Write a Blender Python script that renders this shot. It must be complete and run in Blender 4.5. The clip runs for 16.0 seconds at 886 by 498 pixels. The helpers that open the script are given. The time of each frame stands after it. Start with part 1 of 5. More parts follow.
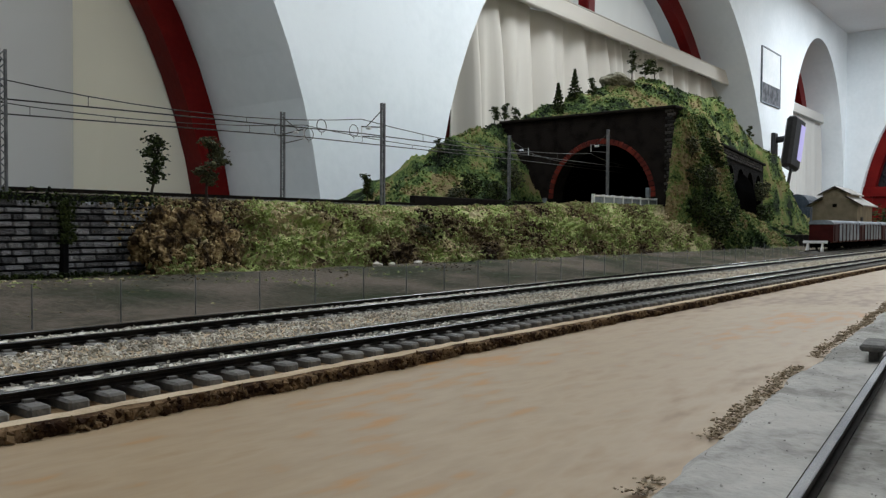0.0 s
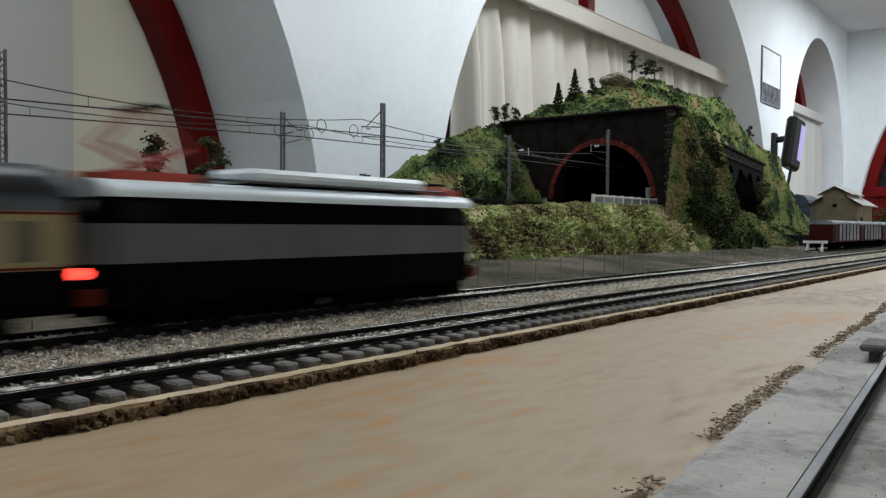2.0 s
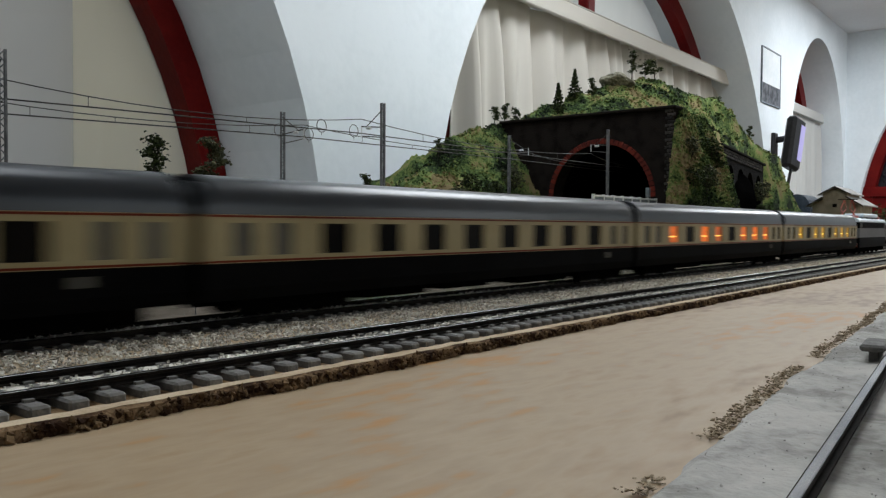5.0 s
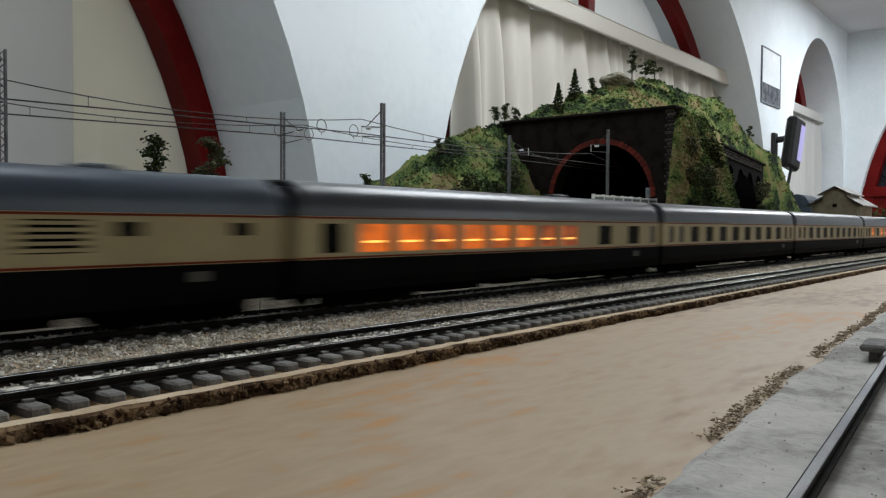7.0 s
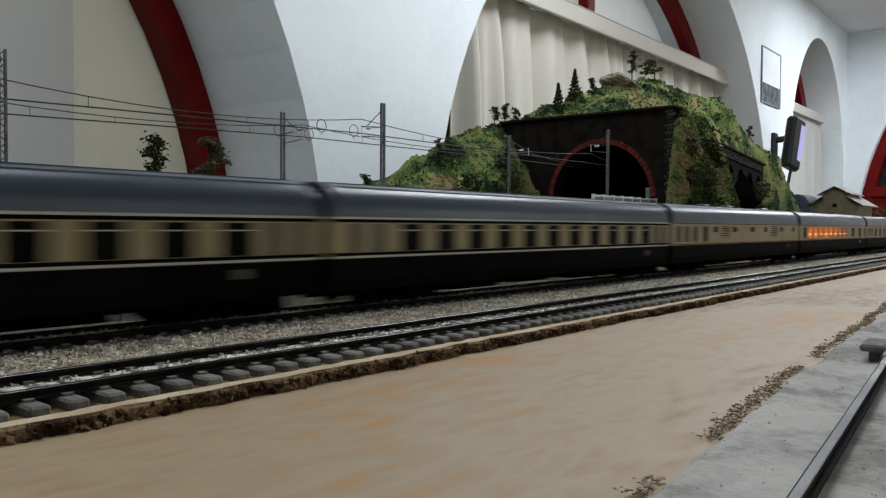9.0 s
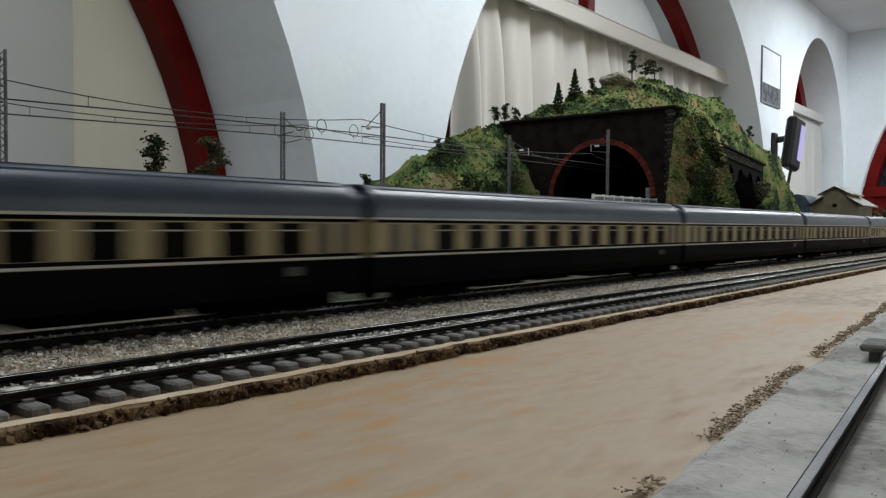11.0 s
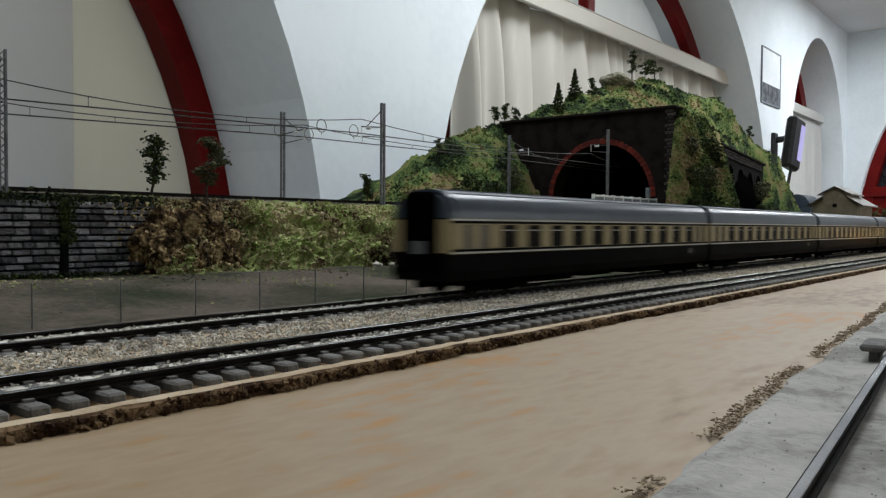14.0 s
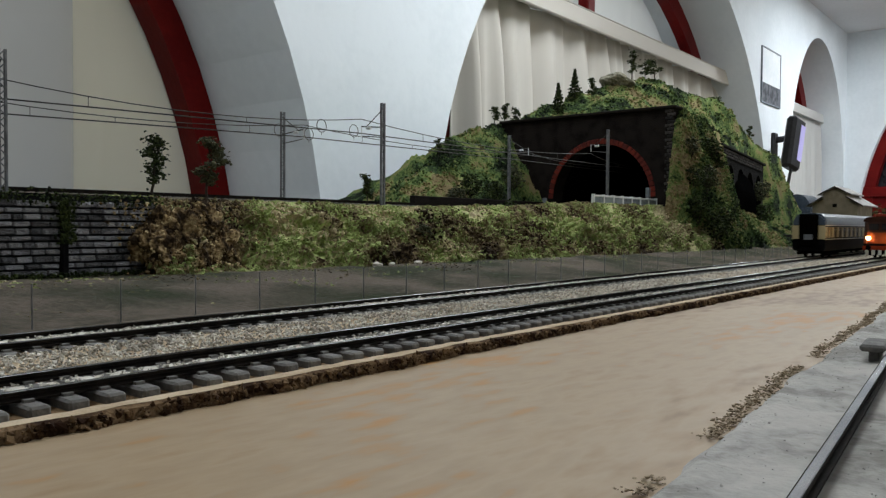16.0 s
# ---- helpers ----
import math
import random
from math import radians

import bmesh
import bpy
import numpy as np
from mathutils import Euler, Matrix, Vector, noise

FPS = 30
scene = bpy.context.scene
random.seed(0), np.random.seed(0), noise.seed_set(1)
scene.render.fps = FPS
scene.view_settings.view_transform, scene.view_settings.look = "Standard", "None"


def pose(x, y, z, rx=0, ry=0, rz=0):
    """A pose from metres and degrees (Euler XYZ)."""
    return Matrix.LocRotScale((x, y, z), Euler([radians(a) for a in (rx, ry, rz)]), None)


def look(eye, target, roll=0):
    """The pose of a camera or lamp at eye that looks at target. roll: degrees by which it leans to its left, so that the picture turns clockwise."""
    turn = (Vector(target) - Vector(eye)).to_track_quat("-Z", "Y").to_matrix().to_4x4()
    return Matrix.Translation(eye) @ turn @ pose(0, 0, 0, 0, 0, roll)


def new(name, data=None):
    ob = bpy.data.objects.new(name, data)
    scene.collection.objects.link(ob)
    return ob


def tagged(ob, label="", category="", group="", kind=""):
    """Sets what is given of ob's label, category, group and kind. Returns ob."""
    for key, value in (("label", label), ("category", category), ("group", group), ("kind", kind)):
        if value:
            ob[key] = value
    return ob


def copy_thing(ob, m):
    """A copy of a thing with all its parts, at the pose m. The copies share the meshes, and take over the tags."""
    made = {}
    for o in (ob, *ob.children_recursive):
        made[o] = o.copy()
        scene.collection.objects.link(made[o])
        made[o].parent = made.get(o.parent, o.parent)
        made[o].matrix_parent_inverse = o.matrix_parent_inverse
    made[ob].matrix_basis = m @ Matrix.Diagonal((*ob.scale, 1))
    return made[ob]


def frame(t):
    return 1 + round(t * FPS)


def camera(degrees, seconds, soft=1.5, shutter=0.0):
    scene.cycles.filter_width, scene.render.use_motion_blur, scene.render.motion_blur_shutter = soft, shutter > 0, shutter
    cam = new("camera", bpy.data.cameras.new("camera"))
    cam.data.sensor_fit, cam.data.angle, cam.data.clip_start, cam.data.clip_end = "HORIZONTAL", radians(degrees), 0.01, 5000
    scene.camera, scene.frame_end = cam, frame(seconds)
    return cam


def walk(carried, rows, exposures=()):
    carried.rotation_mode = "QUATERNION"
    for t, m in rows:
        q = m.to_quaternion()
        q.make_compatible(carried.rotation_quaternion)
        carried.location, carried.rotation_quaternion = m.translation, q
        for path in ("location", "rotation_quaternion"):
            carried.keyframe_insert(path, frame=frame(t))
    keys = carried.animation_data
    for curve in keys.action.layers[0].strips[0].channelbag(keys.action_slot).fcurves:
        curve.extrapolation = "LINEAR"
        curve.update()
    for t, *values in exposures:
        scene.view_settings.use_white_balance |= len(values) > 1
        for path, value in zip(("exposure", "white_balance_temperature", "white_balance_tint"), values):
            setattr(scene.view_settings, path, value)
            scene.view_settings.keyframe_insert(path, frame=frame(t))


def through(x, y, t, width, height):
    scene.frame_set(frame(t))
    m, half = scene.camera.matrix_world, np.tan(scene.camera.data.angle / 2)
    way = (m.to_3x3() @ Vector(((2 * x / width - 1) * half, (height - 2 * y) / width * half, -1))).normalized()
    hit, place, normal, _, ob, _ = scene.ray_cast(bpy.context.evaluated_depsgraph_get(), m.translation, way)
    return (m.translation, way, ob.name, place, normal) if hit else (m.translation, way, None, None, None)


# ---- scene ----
cam = camera(58.46, 16.0, soft=1.3, shutter=0.8)
EYE = (0.0, 0.0, 0.0427)
YAW, TILT, LEAN = radians(38.844), radians(-1.687), 0.356
AIM = (EYE[0] + math.cos(YAW) * math.cos(TILT), EYE[1] + math.sin(YAW) * math.cos(TILT), EYE[2] + math.sin(TILT))
walk(cam, [(0.0, look(EYE, AIM, LEAN)), (16.0, look(EYE, AIM, LEAN))], [(0.0, 0.0), (16.0, 0.0)])

# ---- light ----
world = bpy.data.worlds.new("sky")
scene.world = world
world.use_nodes = True
sky = world.node_tree.nodes.new("ShaderNodeTexSky")
sky.sky_type, sky.sun_disc, sky.sun_elevation, sky.sun_rotation = "NISHITA", False, radians(40), radians(200)
world.node_tree.links.new(sky.outputs[0], world.node_tree.nodes["Background"].inputs[0])
world.node_tree.nodes["Background"].inputs[1].default_value = 0.12


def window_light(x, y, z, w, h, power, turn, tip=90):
    """An area lamp as daylight in a window opening, arched or added."""
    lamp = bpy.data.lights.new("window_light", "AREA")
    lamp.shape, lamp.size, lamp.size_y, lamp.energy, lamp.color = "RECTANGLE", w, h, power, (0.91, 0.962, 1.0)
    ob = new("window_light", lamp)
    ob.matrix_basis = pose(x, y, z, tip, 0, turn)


# unseen windows, added behind and beside the camera as a light source
ADDED_BACK_WINDOWS = (-3.2, -0.6, 2.0, 4.4)
for wx, wp in zip(ADDED_BACK_WINDOWS, (2, 2, 5, 13)):
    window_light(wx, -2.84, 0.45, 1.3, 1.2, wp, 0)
# unseen roof windows, added over the layout for daylight from above
ADDED_ROOF_WINDOWS = ((0.3, 0.5), (2.0, 0.5), (4.9, 0.2))
for (wx, wy), wp in zip(ADDED_ROOF_WINDOWS, (10, 26, 44)):
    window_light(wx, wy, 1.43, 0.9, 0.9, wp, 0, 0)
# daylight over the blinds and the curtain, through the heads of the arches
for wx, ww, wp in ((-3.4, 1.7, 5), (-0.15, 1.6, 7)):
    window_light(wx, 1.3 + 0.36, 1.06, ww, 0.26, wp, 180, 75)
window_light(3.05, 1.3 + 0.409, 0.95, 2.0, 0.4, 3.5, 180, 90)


# ---- materials ----
def mat(name, colours, rough=0.7, scale=60, fine=None, bump=0.0, metal=0.0, island=0.0, sheen=None, coat=0.0, stretch=(1, 1, 1), obj=0.0, spec=0.35):
    """A surface whose colour wanders between the given colours at two scales, with fine relief."""
    m = bpy.data.materials.new(name)
    m.use_nodes = True
    n, l = m.node_tree.nodes, m.node_tree.links
    b = n["Principled BSDF"]
    tc = n.new("ShaderNodeTexCoord")
    mp = n.new("ShaderNodeMapping")
    mp.inputs["Scale"].default_value = stretch
    l.new(tc.outputs["Object"], mp.inputs[0])
    n1 = n.new("ShaderNodeTexNoise")
    n1.inputs["Scale"].default_value, n1.inputs["Detail"].default_value = scale, 6
    n2 = n.new("ShaderNodeTexNoise")
    n2.inputs["Scale"].default_value, n2.inputs["Detail"].default_value = fine or scale * 9, 3
    for t in (n1, n2):
        l.new(mp.outputs[0], t.inputs["Vector"])
    mix = n.new("ShaderNodeMath")
    mix.operation = "MULTIPLY_ADD"
    mix.inputs[1].default_value = 0.45
    l.new(n2.outputs["Fac"], mix.inputs[0])
    sc = n.new("ShaderNodeMath")
    sc.operation = "MULTIPLY_ADD"
    sc.inputs[1].default_value, sc.inputs[2].default_value = 1.3, -0.375
    l.new(n1.outputs["Fac"], sc.inputs[0])
    l.new(sc.outputs[0], mix.inputs[2])
    fac = mix.outputs[0]
    if island or obj:
        rnd = n.new("ShaderNodeNewGeometry") if island else n.new("ShaderNodeObjectInfo")
        add = n.new("ShaderNodeMath")
        add.operation = "MULTIPLY_ADD"
        add.inputs[1].default_value, = (island or obj,)
        sub = n.new("ShaderNodeMath")
        sub.operation = "SUBTRACT"
        sub.inputs[1].default_value = (island or obj) / 2
        l.new(rnd.outputs["Random Per Island" if island else "Random"], add.inputs[0])
        l.new(fac, add.inputs[2])
        l.new(add.outputs[0], sub.inputs[0])
        fac = sub.outputs[0]
    ramp = n.new("ShaderNodeValToRGB")
    els = ramp.color_ramp.elements
    while len(els) < len(colours):
        els.new(0.5)
    for i, c in enumerate(colours):
        els[i].position = 0.33 + 0.34 * i / max(1, len(colours) - 1)
        els[i].color = (*c, 1)
    l.new(fac, ramp.inputs[0])
    l.new(ramp.outputs[0], b.inputs["Base Color"])
    b.inputs["Roughness"].default_value, b.inputs["Metallic"].default_value = rough, metal
    b.inputs["Coat Weight"].default_value = coat
    b.inputs["Specular IOR Level"].default_value = spec
    if bump:
        bp = n.new("ShaderNodeBump")
        bp.inputs["Strength"].default_value, bp.inputs["Distance"].default_value = min(1, bump), 0.6 / (fine or scale * 9)
        l.new(n2.outputs["Fac"], bp.inputs["Height"])
        l.new(bp.outputs[0], b.inputs["Normal"])
    return m


def glow(name, colour, strength):
    m = bpy.data.materials.new(name)
    m.use_nodes = True
    b = m.node_tree.nodes["Principled BSDF"]
    b.inputs["Base Color"].default_value = (*colour, 1)
    b.inputs["Emission Color"].default_value = (*colour, 1)
    b.inputs["Emission Strength"].default_value = strength
    return m


def lit_pane(name, dim, bright, strength):
    """A pane that glows itself in place of lamps inside: uneven from spot to spot and from window to window."""
    m = glow(name, bright, strength)
    n, l = m.node_tree.nodes, m.node_tree.links
    b = n["Principled BSDF"]
    tc, no, info = n.new("ShaderNodeTexCoord"), n.new("ShaderNodeTexNoise"), n.new("ShaderNodeObjectInfo")
    no.inputs["Scale"].default_value, no.inputs["Detail"].default_value = 120, 2
    l.new(tc.outputs["Object"], no.inputs["Vector"])
    add, ramp = n.new("ShaderNodeMath"), n.new("ShaderNodeValToRGB")
    add.operation, add.inputs[1].default_value = "MULTIPLY_ADD", 0.4
    l.new(info.outputs["Random"], add.inputs[0])
    l.new(no.outputs["Fac"], add.inputs[2])
    e = ramp.color_ramp.elements
    e[0].position, e[0].color, e[1].position, e[1].color = 0.45, (*dim, 1), 0.85, (*bright, 1)
    l.new(add.outputs[0], ramp.inputs[0])
    l.new(ramp.outputs[0], b.inputs["Emission Color"])
    b.inputs["Base Color"].default_value = (*dim, 1)
    return m


def clear(name, tint=(1, 1, 1), rough=0.02):
    """Thin glass: part see-through, part gloss."""
    m = bpy.data.materials.new(name)
    m.use_nodes = True
    n, l = m.node_tree.nodes, m.node_tree.links
    n.remove(n["Principled BSDF"])
    tr, gl, mx, fr = n.new("ShaderNodeBsdfTransparent"), n.new("ShaderNodeBsdfGlossy"), n.new("ShaderNodeMixShader"), n.new("ShaderNodeFresnel")
    tr.inputs[0].default_value, gl.inputs["Roughness"].default_value = (*tint, 1), rough
    l.new(fr.outputs[0], mx.inputs[0])
    l.new(tr.outputs[0], mx.inputs[1])
    l.new(gl.outputs[0], mx.inputs[2])
    l.new(mx.outputs[0], n["Material Output"].inputs[0])
    return m


def cloth(name, colour, through):
    """Woven curtain that lets part of the daylight through."""
    m = bpy.data.materials.new(name)
    m.use_nodes = True
    n, l = m.node_tree.nodes, m.node_tree.links
    b = n["Principled BSDF"]
    tc, no, ra = n.new("ShaderNodeTexCoord"), n.new("ShaderNodeTexNoise"), n.new("ShaderNodeMix")
    ra.data_type = "RGBA"
    no.inputs["Scale"].default_value = 5
    l.new(tc.outputs["Object"], no.inputs["Vector"])
    l.new(no.outputs["Fac"], ra.inputs[0])
    ra.inputs[6].default_value, ra.inputs[7].default_value = (*[c * 0.93 for c in colour], 1), (*colour, 1)
    l.new(ra.outputs[2], b.inputs["Base Color"])
    b.inputs["Roughness"].default_value = 0.9
    t, mx = n.new("ShaderNodeBsdfTranslucent"), n.new("ShaderNodeMixShader")
    l.new(ra.outputs[2], t.inputs[0])
    mx.inputs[0].default_value = through
    l.new(b.outputs[0], mx.inputs[1])
    l.new(t.outputs[0], mx.inputs[2])
    l.new(mx.outputs[0], n["Material Output"].inputs[0])
    return m


def netting(name):
    """Fine dark mesh: lets most of the light through, with a faint sheen."""
    m = bpy.data.materials.new(name)
    m.use_nodes = True
    n, l = m.node_tree.nodes, m.node_tree.links
    b = n["Principled BSDF"]
    b.inputs["Base Color"].default_value, b.inputs["Roughness"].default_value = (0.055, 0.06, 0.06, 1), 0.3
    tr, mx = n.new("ShaderNodeBsdfTransparent"), n.new("ShaderNodeMixShader")
    mx.inputs[0].default_value = 0.1
    l.new(tr.outputs[0], mx.inputs[1])
    l.new(b.outputs[0], mx.inputs[2])
    l.new(mx.outputs[0], n["Material Output"].inputs[0])
    return m


PLASTER = mat("white_plaster", [(0.68, 0.735, 0.77), (0.75, 0.8, 0.835)], 0.85, 3, 40, 0.04)
CEIL = mat("ceiling_paint", [(0.74, 0.75, 0.77), (0.8, 0.81, 0.83)], 0.9, 2, 50, 0.1)
# unseen walls and floor are coloured dark to cut the bounced light
DULL = mat("unseen_wall_dark", [(0.24, 0.215, 0.19), (0.32, 0.29, 0.26)], 0.9, 3, 40, 0.05)
FLOOR = mat("floor_tile", [(0.16, 0.125, 0.095), (0.22, 0.175, 0.135)], 0.4, 4)
RED = mat("red_frame_paint", [(0.09, 0.003, 0.003), (0.13, 0.006, 0.005)], 0.45, 8, 80, 0.1, spec=0.1)
CREAM = cloth("cream_curtain", (0.6, 0.575, 0.52), 0.12)
BLIND = cloth("cream_blind", (0.88, 0.82, 0.66), 0.4)
PALE_BLIND = cloth("pale_blind", (0.72, 0.73, 0.7), 0.22)
WHITE_CLOTH = cloth("white_curtain", (0.58, 0.58, 0.56), 0.2)
GLASS = clear("window_glass")
DARKGLASS = mat("dark_glass", [(0.008, 0.008, 0.01), (0.014, 0.014, 0.017)], 0.12, 30)
BOARD = mat("painted_plywood", [(0.2, 0.12, 0.052), (0.315, 0.212, 0.112), (0.36, 0.262, 0.155), (0.325, 0.23, 0.132), (0.385, 0.19, 0.046)], 0.45, 6, 130, 0.05, stretch=(0.55, 1.5, 1), spec=0.4)
BEDTOP = mat("bed_board", [(0.4, 0.3, 0.19), (0.55, 0.44, 0.3)], 0.9, 70, 900, 0.5)
CORK = mat("brown_cork", [(0.03, 0.015, 0.008), (0.075, 0.042, 0.02), (0.2, 0.13, 0.07)], 0.95, 160, 900, 0.9, island=0.5, spec=0.1)
BALLAST = mat("ballast", [(0.3, 0.275, 0.225), (0.54, 0.51, 0.44), (0.74, 0.71, 0.63)], 0.95, 120, 1300, 0.9, island=0.5)
GREYBED = mat("grey_ballast", [(0.24, 0.23, 0.205), (0.38, 0.365, 0.335), (0.46, 0.44, 0.4)], 0.95, 50, 420, 0.5, island=0.05)
SLEEPER = mat("grey_sleeper", [(0.13, 0.125, 0.115), (0.22, 0.212, 0.195)], 0.85, 300, 1500, 0.4, obj=0.35)
RAILSIDE = mat("rail_side", [(0.008, 0.007, 0.006), (0.02, 0.016, 0.013)], 0.75, 200, spec=0.04)
RAILTOP = mat("rail_head", [(0.07, 0.068, 0.066), (0.16, 0.158, 0.155)], 0.24, 40, metal=1.0)
# yard rail only: its glint is put into a brighter metal tone
RAILSHINE = mat("glint_rail_head", [(0.28, 0.28, 0.29), (0.42, 0.42, 0.42)], 0.22, 60, metal=1.0)
SOIL = mat("soil", [(0.034, 0.042, 0.022), (0.075, 0.066, 0.048), (0.135, 0.112, 0.088)], 0.95, 14, 260, 0.7, spec=0.08)
# the first, darkest tone puts the shade of small pits into the turf
TURF = mat("turf", [(0.022, 0.015, 0.009), (0.18, 0.135, 0.075), (0.18, 0.21, 0.072), (0.29, 0.37, 0.12), (0.43, 0.36, 0.22)], 0.95, 13, 330, 0.9, spec=0.08)
CRUMB = mat("turf_crumb", [(0.05, 0.034, 0.02), (0.23, 0.18, 0.1), (0.2, 0.24, 0.085), (0.34, 0.42, 0.15), (0.5, 0.42, 0.26)], 0.95, 16, 260, 0.3, island=0.16, spec=0.08)
HILLTURF = mat("hill_turf", [(0.012, 0.017, 0.01), (0.035, 0.06, 0.022), (0.085, 0.13, 0.04), (0.17, 0.2, 0.065), (0.2, 0.155, 0.08)], 0.95, 16, 260, 0.9, island=0.22, spec=0.08)
ROCK = mat("ochre_rock", [(0.03, 0.02, 0.012), (0.2, 0.135, 0.065), (0.5, 0.4, 0.22)], 0.95, 110, 500, 0.9, island=0.2, spec=0.08)
ROCK_PALE = mat("pale_rock", [(0.08, 0.075, 0.05), (0.2, 0.19, 0.14), (0.3, 0.28, 0.22)], 0.95, 60, 300, 0.8, spec=0.1)
STONE = mat("grey_stone", [(0.04, 0.04, 0.043), (0.22, 0.22, 0.235), (0.56, 0.56, 0.6)], 0.85, 330, 1500, 1.0, obj=0.3, spec=0.2)
MORTAR = mat("dark_mortar", [(0.006, 0.006, 0.007), (0.016, 0.016, 0.018)], 0.95, 100, spec=0.05)
EDGE = mat("brown_crust", [(0.22, 0.17, 0.115), (0.36, 0.29, 0.2)], 0.95, 120, 700, 0.6, island=0.2, spec=0.1)
PORTAL = mat("sooty_stone", [(0.006, 0.005, 0.0045), (0.016, 0.013, 0.011)], 0.9, 60, 500, 0.6, obj=0.5, spec=0.05)
REDBRICK = mat("red_brick", [(0.08, 0.009, 0.004), (0.15, 0.018, 0.008)], 0.9, 200, 900, 0.4, obj=0.5)
MASONRY = mat("dark_masonry", [(0.02, 0.018, 0.017), (0.06, 0.055, 0.05)], 0.9, 200, 900, 0.6, obj=0.5, spec=0.1)
# near-black: the shade inside tunnel and arches is put into the colour
DARK_INSIDE = mat("dark_inside", [(0.0015, 0.0015, 0.0015), (0.003, 0.003, 0.003)], 1.0, 20, spec=0.0)
LEAF = mat("leaf", [(0.01, 0.014, 0.006), (0.028, 0.042, 0.013), (0.05, 0.065, 0.02)], 0.8, 200, 900, island=0.6, spec=0.1)
LEAF_OLIVE = mat("olive_leaf", [(0.03, 0.034, 0.014), (0.07, 0.075, 0.03)], 0.8, 200, 900, island=0.6)
BARK = mat("bark", [(0.02, 0.016, 0.011), (0.05, 0.04, 0.028)], 0.9, 300, 1500, 0.4)
STEEL = mat("mast_steel", [(0.1, 0.105, 0.11), (0.19, 0.195, 0.2)], 0.55, 200, metal=0.3)
WIRE = mat("wire", [(0.03, 0.028, 0.026), (0.06, 0.056, 0.05)], 0.5, 200, metal=0.5)
WHITE = mat("white_paint", [(0.62, 0.63, 0.64), (0.75, 0.75, 0.75)], 0.6, 80)
BLACK = mat("black_plastic", [(0.008, 0.008, 0.009), (0.016, 0.016, 0.017)], 0.45, 80)
SCREEN = glow("lit_screen", (0.36, 0.33, 0.6), 0.35)
C_CREAM = mat("cream_enamel", [(0.29, 0.24, 0.13), (0.34, 0.285, 0.16)], 0.4, 40, spec=0.12)
C_DARK = mat("dark_enamel", [(0.0025, 0.0025, 0.0025), (0.005, 0.005, 0.005)], 0.5, 40, spec=0.01)
C_ROOF = mat("slate_roof_paint", [(0.016, 0.019, 0.023), (0.024, 0.028, 0.033)], 0.28, 40, spec=0.4)
C_ROOFB = mat("grey_blue_roof_paint", [(0.034, 0.047, 0.066), (0.046, 0.062, 0.084)], 0.3, 40, spec=0.35)
C_RED = mat("red_lining", [(0.1, 0.012, 0.003), (0.15, 0.02, 0.005)], 0.5, 40, spec=0.1)
C_WHITE = mat("white_lining", [(0.4, 0.4, 0.36), (0.48, 0.48, 0.44)], 0.4, 40)
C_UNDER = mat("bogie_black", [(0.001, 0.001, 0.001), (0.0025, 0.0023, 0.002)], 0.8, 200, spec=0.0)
PANE = mat("coach_glass", [(0.002, 0.0018, 0.0016), (0.006, 0.005, 0.004)], 0.3, 60, obj=0.4, spec=0.02)
PANE_DOOR = mat("door_glass", [(0.07, 0.068, 0.055), (0.1, 0.096, 0.08)], 0.25, 60, spec=0.15)
LIT_YELLOW = lit_pane("yellow_lit_pane", (0.07, 0.025, 0.003), (0.8, 0.42, 0.015), 0.6)
LIT_ORANGE = lit_pane("orange_lit_pane", (0.14, 0.024, 0.001), (0.9, 0.17, 0.004), 0.7)
LAMP_WARM = glow("table_lamp", (1.0, 0.5, 0.1), 1.6)
LAMP_YELLOW = glow("yellow_lamp", (1.0, 0.7, 0.12), 1.2)
L_GREY = mat("loco_grey", [(0.1, 0.105, 0.112), (0.125, 0.13, 0.138)], 0.45, 40, spec=0.08)
L_SILVER = mat("loco_roof_silver", [(0.6, 0.68, 0.72), (0.7, 0.77, 0.8)], 0.35, 40)
L_NAVY = mat("loco_dark_band", [(0.0015, 0.0016, 0.0022), (0.003, 0.0032, 0.004)], 0.5, 40, spec=0.01)
L_RED = mat("pantograph_red", [(0.3, 0.03, 0.015), (0.42, 0.05, 0.025)], 0.5, 80)
TAIL = glow("tail_lamp", (1.0, 0.06, 0.04), 6)
HEAD = glow("head_lamp", (1.0, 0.66, 0.28), 110)
L_BROWN = mat("loco_brown", [(0.02, 0.008, 0.005), (0.04, 0.015, 0.009)], 0.45, 60, spec=0.1)
# lower body: the headlamps' orange glow is put into the brown paint
L_ORANGE_GLOW = mat("loco_orange_glow", [(0.1, 0.02, 0.007), (0.15, 0.035, 0.011)], 0.45, 60, spec=0.1)
WAGON_RED = mat("oxide_red", [(0.03, 0.004, 0.0035), (0.05, 0.007, 0.006)], 0.6, 80, spec=0.1)
WAGON_GREY = mat("tarpaulin_grey", [(0.13, 0.15, 0.17), (0.26, 0.29, 0.32)], 0.7, 40, 300, 0.3)
OCHRE = mat("ochre_render", [(0.2, 0.165, 0.11), (0.27, 0.225, 0.155)], 0.9, 60, 500, 0.3)
TILE = mat("pale_roof", [(0.26, 0.25, 0.235), (0.36, 0.35, 0.33)], 0.8, 80, 500, 0.3)
BLUESHED = mat("blue_grey_sheet", [(0.02, 0.028, 0.04), (0.045, 0.058, 0.075)], 0.6, 80, spec=0.1)
PAPER = mat("print_paper", [(0.7, 0.75, 0.78), (0.8, 0.83, 0.84)], 0.5, 6)
